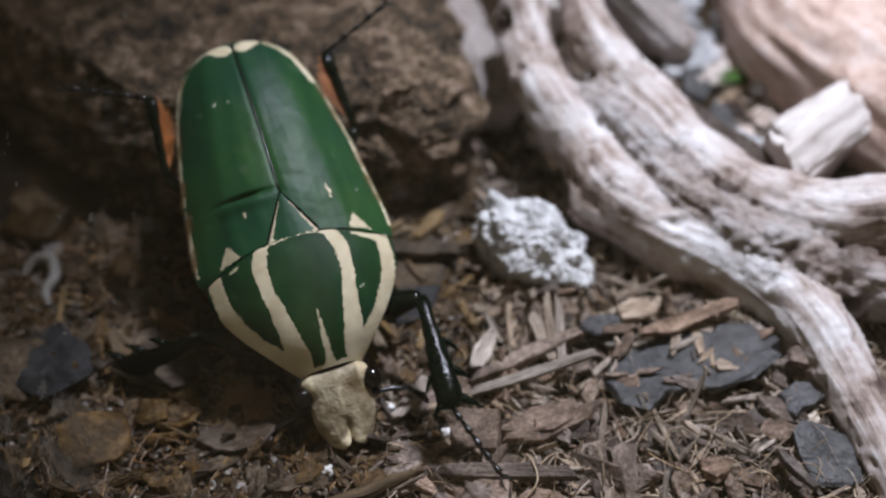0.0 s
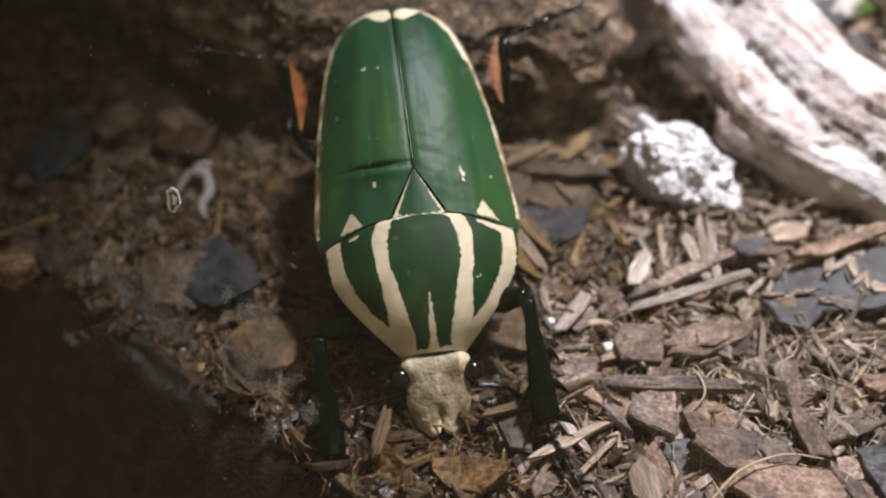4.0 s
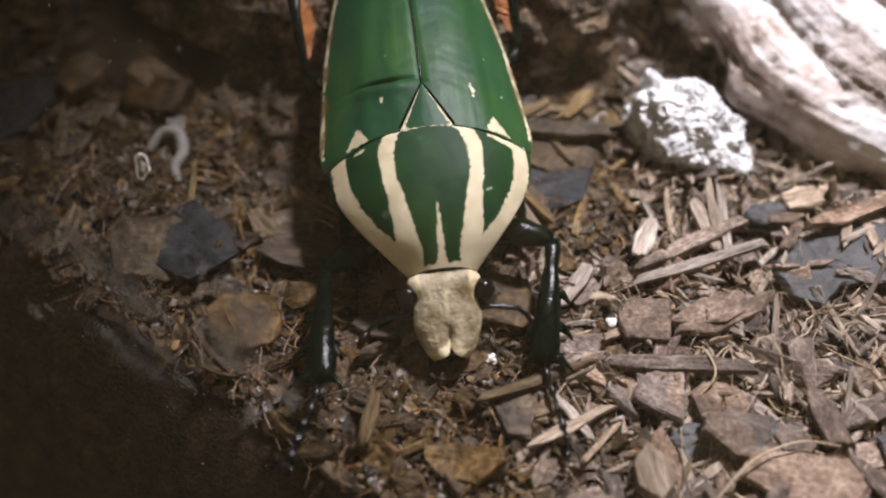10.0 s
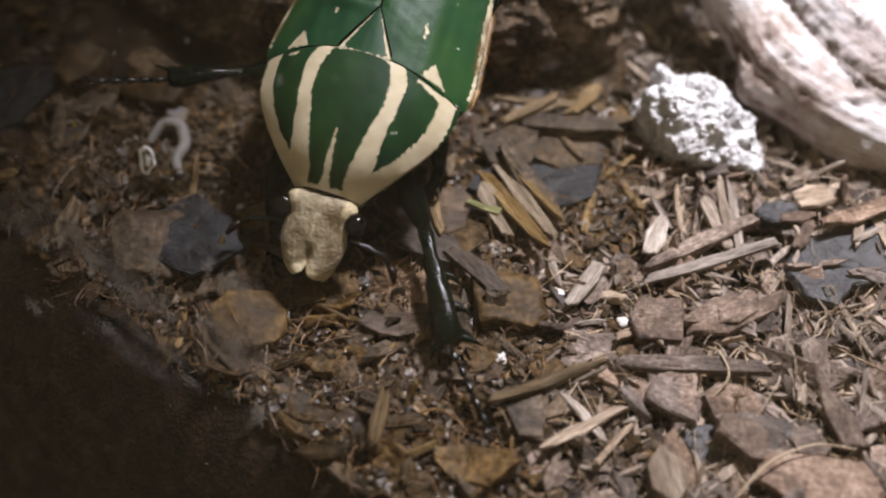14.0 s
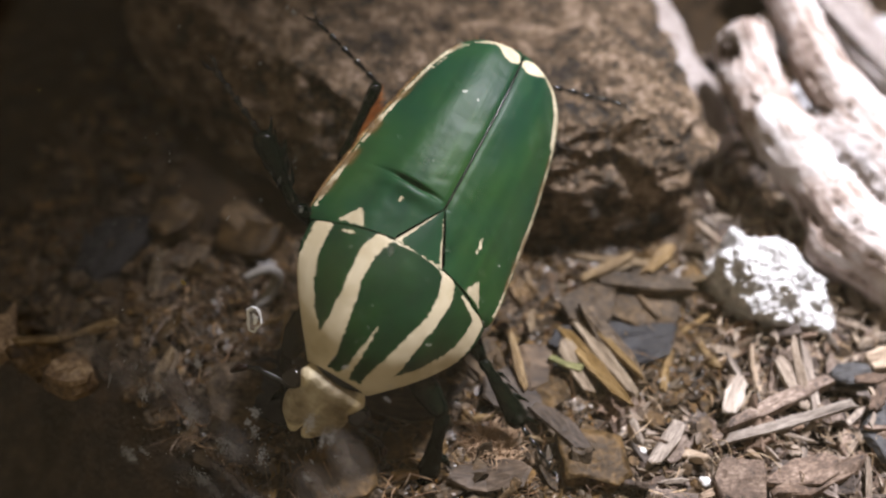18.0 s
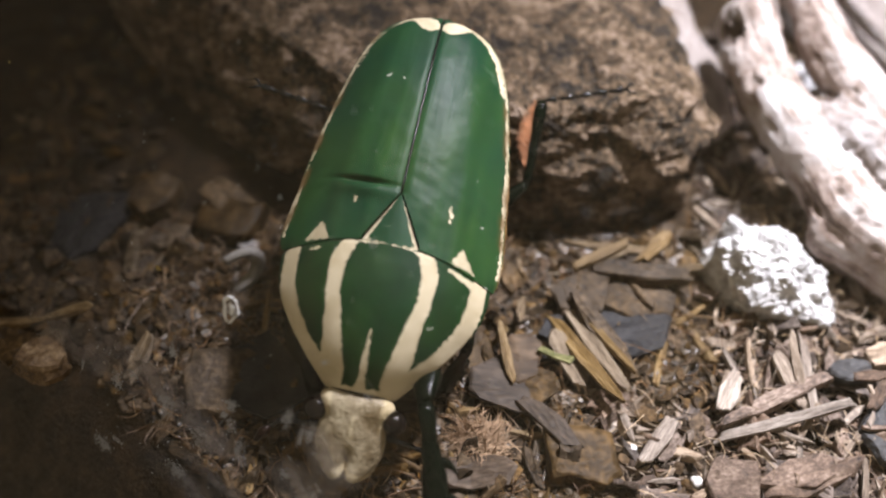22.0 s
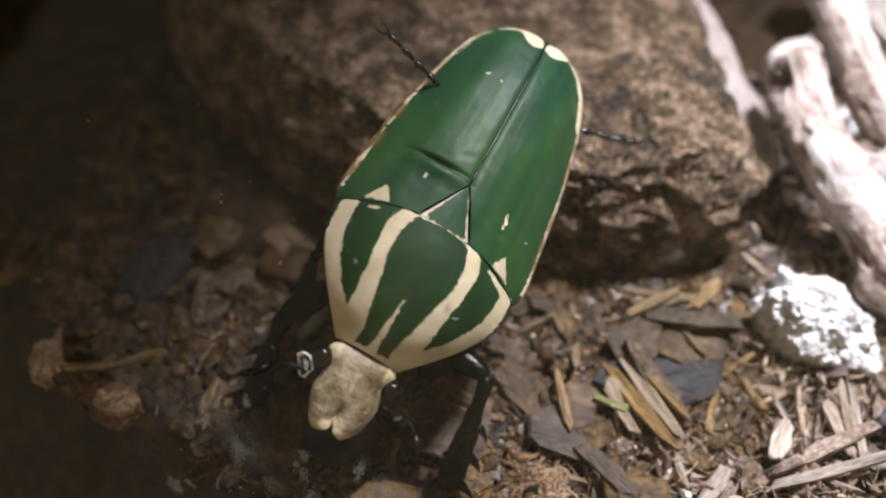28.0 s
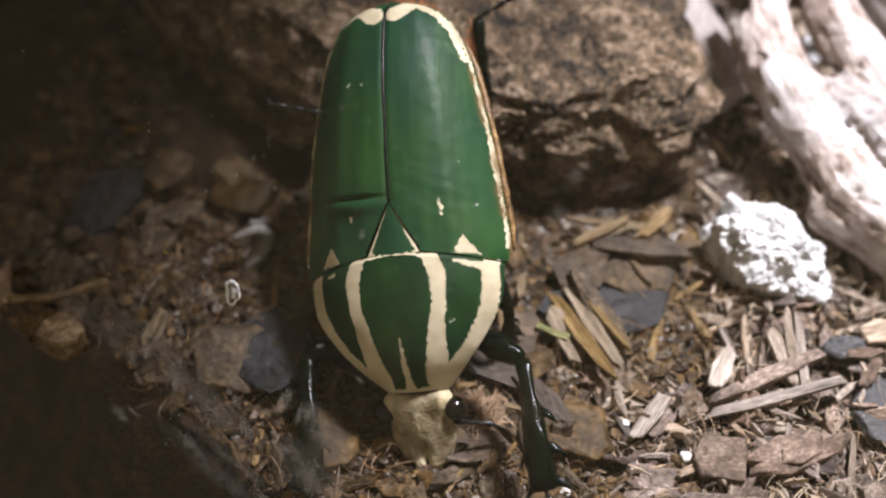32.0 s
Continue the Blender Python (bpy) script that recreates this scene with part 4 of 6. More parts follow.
skin("scutellum", 30, 40, scut_fn, WING, beetle, scut_cream, "small green triangle edged in cream")


def head_fn(u, v):
    over = 1.15
    s = (u * 2 - 1) * over
    k = max(0.0, (abs(s) - 1) / (over - 1))
    s = max(-1, min(1, s))
    w = curve(v, [0, 0.10, 0.22, 0.33, 0.45, 0.60, 0.80, 0.92, 1.0], [0.36, 0.43, 0.42, 0.36, 0.39, 0.40, 0.34, 0.27, 0.17])
    yend = 3.46 - 0.30 * math.exp(-(s / 0.22) ** 2) * max(0.0, v - 0.6) / 0.4 - 0.12 * max(0, abs(s) - 0.7)
    y = 2.44 + v * (yend - 2.44)
    z = curve(v, [0, 0.08, 0.3, 0.7, 1.0], [-0.70, -0.61, -0.66, -0.86, -1.02]) - 0.13 * abs(s) ** 3
    # raised rims by the eyes, a low ridge down the middle, a hollow on either side, upturned front lobes
    z += 0.035 * math.exp(-((abs(s) - 0.82) / 0.16) ** 2) * math.exp(-((v - 0.14) / 0.14) ** 2)
    z += 0.015 * math.exp(-(s / 0.22) ** 2) * math.exp(-((v - 0.35) / 0.25) ** 2)
    z -= 0.015 * math.exp(-((abs(s) - 0.45) / 0.18) ** 2) * math.exp(-((v - 0.45) / 0.25) ** 2)
    z += 0.02 * math.exp(-((v - 0.97) / 0.07) ** 2) * math.exp(-((abs(s) - 0.6) / 0.3) ** 2)
    z += 0.011 * fbm(s * 1.4, v * 3, 2, 1.5, 3)
    return (s * w * (1 - 0.12 * k), y - (0.06 * k if v > 0.95 else 0), z - 0.15 * k)


def head_cream(x, y, u, v):
    s = abs(u * 2 - 1) * 1.15
    return 0.55 * math.exp(-((s - 0.85) / 0.24) ** 2 - ((v - 0.12) / 0.20) ** 2) + 0.5 * math.exp(-((v - 0.98) / 0.10) ** 2) + 0.28 * math.exp(-(s / 0.16) ** 2 - ((v - 0.4) / 0.3) ** 2) + 0.2 * math.exp(-((s - 0.95) / 0.12) ** 2)


def thick_grid(name, nu, nv, fn, material, parent, t, label="", cream=None):
    ob = skin(name, nu, nv, fn, material, parent, cream, label)
    bm = bmesh.new()
    bm.from_mesh(ob.data)
    bmesh.ops.solidify(bm, geom=bm.faces[:], thickness=-t * CM)
    bm.to_mesh(ob.data)
    bm.free()
    ob.data.shade_smooth()
    return ob


head = thick_grid("head", 70, 70, head_fn, HEAD_M, beetle, 0.04, "dull cream head plate with a notched front", head_cream)
FACE = [head]


def hull(name, material, label, y0, y1, wf, z0, depth):
    bm = bmesh.new()
    bmesh.ops.create_uvsphere(bm, u_segments=36, v_segments=24, radius=1)
    for v in bm.verts:
        p = v.co
        y = y0 + (y1 - y0) * (p.y * 0.5 + 0.5)
        w = wf(y)
        rad = math.hypot(p.x, p.z)
        x = p.x / max(rad, 1e-6) * w * min(1, rad * 1.35)
        v.co = Vector((x, y, z0(y) + p.z / max(rad, 1e-6) * depth * min(1, rad * 1.35)))
    return part(name, bm, material, beetle, label)


hull("abdomen", BLACK, "black underside", -2.82, 1.4, lambda y: max(0.25, curve(y, WY, WX) * 0.93), lambda y: interp(y, [-2.8, -1.5, 1.4], [-0.95, -0.85, -0.85]), 0.5)
hull("thorax", BLACK, "black underside of the neck shield", 0.5, 2.6, lambda y: interp(y, [0.5, 1.0, 1.5, 2.0, 2.6], [0.9, 1.2, 1.12, 0.8, 0.4]), lambda y: -0.78, 0.34)
# tail plate and its fringe
bm = bmesh.new()
bmesh.ops.create_uvsphere(bm, u_segments=24, v_segments=16, radius=1)
for v in bm.verts:
    v.co = Vector((v.co.x * 0.62, -2.50 + v.co.y * 0.34, -0.95 + v.co.z * 0.34))
part("tail_plate", bm, BLACK, beetle, "black tail plate")


def blades(name, roots, material, parent, label):
    """Fine bristles, one joined part; roots: base, tip, half-width."""
    vs, fs = [], []
    for a, b, w in roots:
        a, b = Vector(a), Vector(b)
        d = (b - a).normalized()
        s = d.cross(Vector((0.3, 0.2, 0.93))).normalized() * w
        t = d.cross(s)
        k = len(vs)
        vs += [a + s, a - s * 0.5 + t * 0.87, a - s * 0.5 - t * 0.87, b]
        fs += [(k, k + 1, k + 3), (k + 1, k + 2, k + 3), (k + 2, k, k + 3)]
    me = bpy.data.meshes.new(name)
    me.from_pydata([v * CM for v in vs], [], fs)
    me.materials.append(material)
    ob = new(name, me)
    ob.parent = parent
    return tagged(ob, label, kind="stuff")


rnd = random.Random(5)
roots = []
for i in range(260):
    a = math.pi * (1.0 + i / 260)
    r = 0.60 + rnd.uniform(-0.05, 0.04)
    p = (math.cos(a) * r * 1.05, -2.54 + math.sin(a) * 0.28, -1.02 + rnd.uniform(-0.15, 0.12))
    roots.append((p, (p[0] * 1.18, p[1] + math.sin(a) * 0.22 + rnd.uniform(-0.04, 0.02), p[2] + rnd.uniform(-0.08, 0.10)), 0.012))
blades("hair_fringe", roots, HAIR, beetle, "fringe of short orange hairs")

for side in (1, -1):
    bm = bmesh.new()
    bmesh.ops.create_uvsphere(bm, u_segments=20, v_segments=14, radius=0.155)
    bmesh.ops.translate(bm, verts=bm.verts, vec=(side * 0.49, 2.70, -0.77))
    FACE.append(part("eye", bm, EYE_M, beetle, "round shiny dark eye"))


def rod(bm, pts, radii, sides=10, bumps=0.0, flat=1.0):
    P = [Vector(p) for p in pts]
    loops = []
    for i, (p, r) in enumerate(zip(P, radii)):
        d = (P[min(i + 1, len(P) - 1)] - P[max(i - 1, 0)]).normalized()
        s = d.cross(Vector((0, 0, 1)))
        s = s.normalized() if s.length > 1e-3 else Vector((1, 0, 0))
        t = s.cross(d) * flat
        loops.append([bm.verts.new(p + (s * math.cos(a) + t * math.sin(a)) * r * (1 + bumps * n3(p.x * 9 + a, p.y * 9, p.z * 9))) for a in [2 * math.pi * k / sides for k in range(sides)]])
    for a, b in zip(loops, loops[1:]):
        for k in range(sides):
            bm.faces.new((a[k], a[(k + 1) % sides], b[(k + 1) % sides], b[k]))
    bm.faces.new(list(reversed(loops[0])))
    bm.faces.new(loops[-1])
    return bm


for side in (1, -1):
    # bronze flank showing below the edge of the wing case
    ys = [-2.3 + 3.0 * i / 40 for i in range(41)]
    pts = [(side * (curve(y, WY, WX) - 0.015 + 0.008 * n3(y, side, 0, 6.0)), y, wing_z(curve(y, WY, WX), y, side) - 0.26 + 0.02 * n3(y, 3, side, 3.0)) for y in ys]
    part("flank", rod(bmesh.new(), pts, [interp(i, [0, 6, 34, 40], [0.015, 0.05, 0.05, 0.015]) for i in range(41)], 8, 0.3), GOLD, beetle, "bronze-edged flank of the abdomen")


def lerp3(a, b, t):
    return tuple(p + (q - p) * t for p, q in zip(a, b))


def segment(a, b, r0, r1, r2, n=9, sag=(0, 0, 0)):
    pts = [tuple(c + s * math.sin(math.pi * i / n) for c, s in zip(lerp3(a, b, i / n), sag)) for i in range(n + 1)]
    return pts, [interp(i / n, [0, 0.12, 0.5, 0.9, 1.0], [r0 * 0.7, r0, r1, r2, r2 * 0.7]) for i in range(n + 1)]


LEGS, TOES = [], {}


def leg(name, hip, knee, ankle, toe, side, thick, label, teeth=(), fringe=False):
    """Thigh, shin and jointed foot; the thigh turns about the hip, the shin about the knee, the foot about the ankle."""
    m = lambda p, q: (side * (p[0] - q[0]), p[1] - q[1], p[2] - q[2])
    k, a, t = m(knee, hip), m(ankle, knee), m(toe, ankle)
    bm = bmesh.new()
    pts, radii = segment((0, 0, 0), k, thick * 0.85, thick * 1.15, thick * 0.75, 12, (0, 0, 0.02))
    rod(bm, pts, radii, sides=16, bumps=0.10, flat=0.8)
    ob = part(name, bm, LEG_M, beetle, label)
    ob.location = (side * hip[0] * CM, hip[1] * CM, hip[2] * CM)
    bm = bmesh.new()
    n = 14
    broad = bool(teeth)
    pts = [Vector(lerp3((0, 0, 0), a, i / n)) + Vector((0, 0, 0.05 * math.sin(math.pi * i / n))) for i in range(n + 1)]
    radii = [thick * curve(i / n, [0, 0.08, 0.2, 0.6, 0.92, 1.0], [0.50, 0.62, 0.55, 0.92, 1.12, 0.7] if broad else [0.45, 0.6, 0.55, 0.6, 0.85, 0.6]) for i in range(n + 1)]
    rod(bm, pts, radii, sides=16, bumps=0.22, flat=0.62 if broad else 0.85)
    ax = Vector(a).normalized()
    wide = ax.cross(Vector((0, 0, 1))).normalized()
    for f, out, size in teeth:
        p = Vector(lerp3((0, 0, 0), a, f))
        o = wide * (side * math.copysign(1.0, out))
        e = abs(out)
        rod(bm, [p + o * thick * 0.35, p + o * (thick * 0.8 + e * 0.25) + ax * 0.04, p + o * (thick * 0.8 + e * 0.65) + ax * 0.11, p + o * (thick * 0.8 + e) + ax * 0.20], [size * 1.3, size, size * 0.55, 0.008], sides=8)
    shin = part("shin", bm, LEG_M, ob, "toothed shiny dark shin" if teeth else "slender shiny black shin")
    shin.location = Vector(k) * CM
    bm = bmesh.new()
    n = 5
    for i in range(n):
        p, q = lerp3((0, 0, 0), t, i / n), lerp3((0, 0, 0), t, (i + 0.93) / n)
        rod(bm, [p, lerp3(p, q, 0.45), lerp3(p, q, 0.85), q], [0.024, 0.034, 0.052, 0.03], sides=8)
    e, d = Vector(t), Vector(t).normalized()
    s = d.cross(Vector((0, 0, 1))).normalized()
    for sg in (1, -1):
        rod(bm, [e, e + d * 0.10 + s * sg * 0.07, e + d * 0.20 + s * sg * 0.06 + Vector((0, 0, -0.06))], [0.022, 0.018, 0.005], sides=6)
    foot = part("foot", bm, BLACK, ob, "jointed black foot with claws")
    foot.location = (Vector(k) + Vector(a)) * CM
    if fringe:
        r = random.Random(side + 9)
        roots = []
        for i in range(240):
            f = r.random()
            p = Vector(k) + Vector(lerp3((0, 0, 0), a, 0.12 + 0.78 * f)) + Vector((r.uniform(-0.03, 0.03), 0, r.uniform(-0.05, 0.05)))
            roots.append((p, p + Vector((-side * (0.10 + 0.16 * math.sin(math.pi * f)) + r.uniform(-0.02, 0.02), -0.14 + r.uniform(-0.03, 0.03), 0.02)), 0.011))
        blades("hair_brush", roots, HAIR, ob, "brush of orange hairs on the shin")
    LEGS.append((ob, name, side, shin, foot, Vector(k), Vector(a), Vector(t)))
    TOES[ob.name] = (Vector(k) + Vector(a) + Vector(t)) * CM
    return ob


for side in (1, -1):
    leg("foreleg", (0.75, 1.75, -0.95), (1.5, 2.05, -0.82), (1.58, 3.75, -1.0), (1.8, 4.85, -1.15), side, 0.17, "thick dark green foreleg", [(0.42, 0.16, 0.06), (0.68, 0.22, 0.07), (0.70, -0.14, 0.05), (0.93, 0.26, 0.07), (0.95, -0.14, 0.05)])
    leg("middle_leg", (0.95, 0.75, -1.05), (1.55, 1.25, -0.9), (2.05, 2.1, -1.2), (2.5, 2.85, -1.5), side, 0.135, "slender black middle leg", [(0.25, 0.07, 0.03), (0.42, 0.09, 0.03), (0.6, 0.16, 0.05), (0.78, 0.09, 0.03), (0.93, 0.12, 0.035)])
    leg("hind_leg", (0.85, -0.35, -1.05), (1.48, -1.0, -0.85), (1.46, -2.2, -0.55), (2.6, -2.6, -0.45), side, 0.115, "black hind leg with an orange hair brush", (), True)

for side in (1, -1):
    bm = bmesh.new()
    rod(bm, [(side * 0.36, 2.84, -0.92), (side * 0.52, 2.88, -0.90), (side * 0.60, 2.90, -0.90), (side * 0.72, 2.91, -0.90), (side * 0.80, 2.93, -0.92), (side * 0.92, 2.94, -0.94), (side * 0.96, 2.98, -0.97), (side * 1.02, 3.02, -1.0)], [0.06, 0.055, 0.03, 0.042, 0.03, 0.04, 0.03, 0.036], 8)
    stem = part("antenna", bm, BLACK, beetle, "short clubbed black antenna")
    FACE.append(stem)
    bm = rod(bmesh.new(), [(side * 1.02, 3.02, -1.0), (side * 1.10, 3.10, -1.03), (side * 1.16, 3.22, -1.06)], [0.038, 0.058, 0.03], 8)
    part("club", bm, CLUB, stem, "dark red antenna club")


# ---- chips, twigs and stones on the ground ----
def chip_mesh(name, length, width, thick, n, seed, material, jag=0.18, curl=0.0, point=0.0, smooth=False):
    """An irregular broken plate: three jagged rims, split ends, a slight curl."""
    r = random.Random(seed)
    out = []
    for i in range(n):
        a = 2 * math.pi * (i + r.uniform(-0.25, 0.25)) / n
        c, s = math.cos(a), math.sin(a)
        k = max(abs(c), abs(s)) ** 0.95
        x, y = c / k * (1 + r.uniform(-jag, jag)), s / k * (1 + r.uniform(-jag, jag))
        y *= 1 - point * abs(x)
        out.append((x * length / 2, y * width / 2))
    bm = bmesh.new()
    rings = []
    for f, z in ((0.95, -0.5), (1.0, -0.2), (0.99, 0.36), (0.92, 0.5)):
        ring = []
        for x, y in out:
            g = f * (1 + r.uniform(-0.05, 0.05))
            zz = z * thick + curl * (x * x / (length * length) * 4 - 0.3) * length * 0.2 + r.uniform(-0.10, 0.10) * thick
            ring.append(bm.verts.new((x * g, y * g, zz)))
        rings.append(ring)
    for a, b in zip(rings, rings[1:]):
        for i in range(n):
            bm.faces.new((a[i], a[(i + 1) % n], b[(i + 1) % n], b[i]))
    for ring, z in ((rings[0], -0.5), (rings[-1], 0.5)):
        c = bm.verts.new((r.uniform(-0.1, 0.1) * length, 0, (z + r.uniform(-0.05, 0.12)) * thick - curl * 0.06 * length))
        for i in range(n):
            q = (ring[i], ring[(i + 1) % n], c)
            bm.faces.new(q if z > 0 else tuple(reversed(q)))
    bmesh.ops.subdivide_edges(bm, edges=bm.edges[:], cuts=2, use_grid_fill=True)
    bm.normal_update()
    for v in bm.verts:
        q = v.co
        v.co += v.normal * (0.030 * n3(q.x * 1.2 + seed, q.y * 5, q.z * 5, 1.6) + 0.022 * n3(q.x * 2 + seed, q.y * 9, q.z * 6, 2.6)) * min(1.0, thick / 0.1)
    bm.normal_update()
    me = bpy.data.meshes.new(name)
    bm.to_mesh(me)
    bm.free()
    me.transform(Matrix.Scale(CM, 4))
    me.materials.append(material)
    if smooth:
        me.shade_smooth()
    return me


CHIPS = {
    "block": [(1.29, 6.17, 0.15, 0.5, 0.65, 0), (3.08, 7.43, 0.15, 0.63, 0.55, -11)],
    "paleblock": [(2.94, 5.3, 0.15, 0.72, 0.42, -80)],
    "plate": [(3.2, 6.54, 0.12, 0.68, 0.57, -18), (3.89, 6.22, 0.1, 0.65, 0.67, -4), (4.65, 5.2, 0.2, 1.31, 0.67, -20), (5.18, 5.99, 0.25, 0.93, 0.3, -81), (4.12, 7.48, 0.2, 1.31, 0.32, 25), (4.68, 5.74, 0.15, 0.45, 0.41, 18), (2.15, 7.1, 0.05, 0.63, 0.59, -17), (1.37, 10.48, 0.3, 0.76, 0.65, -18), (0.5, 8.93, 0.15, 0.88, 0.56, -17), (-0.32, 9.62, 0.15, 0.97, 0.56, -36), (2.18, 10.49, 0.15, 1.2, 0.61, 11), (-1.46, 8.0, 0.15, 0.52, 0.35, 11), (-1.2, 8.14, 0.1, 0.73, 0.6, 15), (-1.48, 9.18, 0.1, 0.98, 1.04, 7), (-4.86, 11.49, 0.1, 0.48, 0.55, -12), (-6.75, 9.37, 0.2, 0.87, 0.52, -26), (1.6, 9.73, 0.3, 1.56, 0.28, -59), (1.35, 6.24, 0.15, 0.84, 0.54, 21), (3.2, 6.32, 0.15, 0.59, 0.57, -25), (0.6, 5.52, 0.15, 0.97, 0.44, -14), (4.26, 5.77, 0.15, 1.15, 0.55, -12), (8.14, 8.51, 0.3, 0.92, 0.48, 10), (6.66, 8.59, 0.1, 1.09, 0.41, 57), (6.35, 9.2, 0.34, 1.35, 0.2, 18), (3.16, 6.44, 0.15, 0.7, 0.59, -8), (4.01, 5.86, 0.15, 0.85, 0.58, -17), (4.1, 7.62, 0.2, 1.14, 0.38, 23)],
    "splinter": [(1.9, 11.3, 0.35, 1.4, 0.2, -8), (2.55, 11.3, 0.42, 0.8, 0.22, 50), (2.75, 10.9, 0.3, 1.0, 0.18, 15), (1.98, 5.92, 0.25, 1.21, 0.16, 29), (2.02, 6.08, 0.2, 0.73, 0.12, -53), (4.28, 9.33, 0.3, 0.86, 0.15, -91), (4.43, 9.09, 0.2, 1.39, 0.14, -93), (1.81, 9.32, 0.3, 0.61, 0.09, -85), (1.46, 9.56, 0.3, 1.85, 0.21, -65), (1.32, 9.33, 0.3, 1.59, 0.19, -62), (1.58, 9.66, 0.35, 1.72, 0.13, -60), (-0.48, 6.04, 0.3, 0.79, 0.19, 77), (3.95, 8.38, 0.25, 1.71, 0.18, 15), (4.17, 9.09, 0.2, 0.91, 0.27, -73)],
    "twig": [(3.38, 6.8, 0.2, 1.95, 0.25, -8), (3.94, 8.75, 0.2, 1.79, 0.23, 28), (2.28, 10.88, 0.3, 1.34, 0.35, -6), (2.4, 11.04, 0.25, 0.91, 0.3, -27), (7.3, 6.62, 0.3, 0.68, 0.16, -65)],
    "slate": [(5.62, 8.38, 0.1, 1.25, 0.85, 35), (6.62, 8.62, 0.17, 1.5, 0.9, 12), (7.25, 8.85, 0.1, 0.8, 0.5, 40), (6.04, 5.44, 0.1, 0.51, 0.62, 15), (4.29, 5.9, 0.1, 0.52, 0.3, 3), (3.61, 5.8, 0.0, 0.73, 0.45, 5), (1.66, 9.78, 0.1, 1.8, 0.8, 3), (-3.1, 8.84, 0.26, 1.25, 1.0, -41), (-6.2, 11.81, 0.0, 1.48, 0.93, 77), (7.88, 6.9, 0.1, 0.9, 0.75, -29), (7.68, 7.84, 0.15, 0.51, 0.43, 20)],
    "bluestone": [(5.06, 9.26, 0.15, 0.62, 0.34, 8)],
    "palechip": [(3.3, 8.89, 0.2, 0.6, 0.27, 75), (2.24, 8.07, 0.25, 0.77, 0.24, 55), (1.12, 9.32, 0.2, 0.92, 0.34, -63), (1.9, 11.18, 0.35, 0.62, 0.22, 23), (-4.82, 9.18, 0.2, 0.78, 0.24, 77), (-6.15, 9.46, 0.15, 0.66, 0.38, 64), (-2.08, 9.18, 0.2, 0.49, 0.31, -49), (5.64, 9.54, 0.2, 0.55, 0.43, 15), (3.28, 8.82, 0.25, 0.68, 0.24, 65)],
    "stone": [(-4.0, 11.82, 0.1, 0.99, 0.72, -16), (-3.5, 8.82, 0.15, 1.17, 1.03, 2), (-4.0, 12.18, 0.1, 1.01, 0.59, -45), (-5.18, 12.28, 0.0, 0.77, 0.6, 55)],
    "leaf": [(-1.44, 8.78, 0.2, 1.18, 0.87, -3), (-0.26, 7.59, 0.15, 0.98, 0.54, 1), (0.32, 8.82, 0.2, 1.06, 0.8, -15), (0.45, 9.3, 0.25, 0.6, 0.7, -8), (0.78, 8.26, 0.3, 1.05, 0.30, -51)],
    "dampchip": [(-1.34, 9.48, 0.25, 0.9, 0.2, -31), (1.68, 11.09, 0.4, 1.02, 0.17, 31), (0.24, 9.34, 0.3, 0.97, 0.14, -79), (-4.84, 9.21, 0.25, 0.6, 0.18, 75), (-6.38, 9.71, 0.3, 1.44, 0.15, 6), (1.58, 6.52, 0.3, 1.48, 0.17, 25)],
    "lump": [(-6.1, 9.12, 0.2, 0.66, 0.50, 22), (-7.3, 9.8, 0.2, 0.85, 0.42, -71)],
    "disc": [(1.19, 7.83, 0.15, 0.9, 0.84, 1), (-2.2, 7.6, 0.1, 0.9, 0.8, 20)],
}

KINDS = {
    "block": ("bark_block", BARK_CHIP, 0.28, 6, 0.10, 0.0, "chunky reddish brown bark block among the chips", "bark"),
    "paleblock": ("wood_block", PALE_CHIP, 0.28, 6, 0.08, 0.0, "pale yellowish block of split wood", "wood chip"),
    "plate": ("bark_plate", BARK_CHIP, 0.12, 7, 0.22, 0.0, "flat broken brown bark plate lying on chips", "bark"),
    "splinter": ("splinter", PALE_CHIP, 0.08, 8, 0.20, 0.35, "long pale split wood splinter", "splinter"),
    "twig": ("twig", BARK_CHIP, 0.16, 10, 0.10, 0.25, "weathered dark twig lying across the chips", "twig"),
    "slate": ("slate_piece", SLATE, 0.12, 11, 0.24, 0.0, "flat dark grey slate piece", "stone"),
    "bluestone": ("pebble", SLATE, 0.18, 9, 0.08, 0.0, "small bluish grey pebble", "stone"),
    "palechip": ("wood_chip", PALE_CHIP, 0.08, 8, 0.18, 0.3, "pale weathered split wood chip", "wood chip"),
    "stone": ("stone", BARK_CHIP, 0.32, 10, 0.10, 0.0, "rounded tan stone in the shade", "stone"),
    "leaf": ("leaf_scrap", LEAF, 0.05, 9, 0.20, 0.15, "flat damp brown leaf scrap on the litter", "leaf"),
    "dampchip": ("wood_chip", PALE_CHIP, 0.10, 8, 0.18, 0.3, "pale split wood stick on dark soil", "wood chip"),
    "lump": ("bark_lump", TAN_LUMP, 0.30, 11, 0.30, 0.0, "rounded tan lump of bark on dark soil", "bark"),
    "disc": ("stone", BARK_CHIP, 0.30, 10, 0.10, 0.0, "rounded dark wet stone in the litter", "stone"),
}


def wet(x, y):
    """The damp and shaded part of the floor, along the glass and before the block."""
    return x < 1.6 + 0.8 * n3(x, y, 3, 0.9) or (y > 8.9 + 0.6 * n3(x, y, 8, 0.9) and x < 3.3)


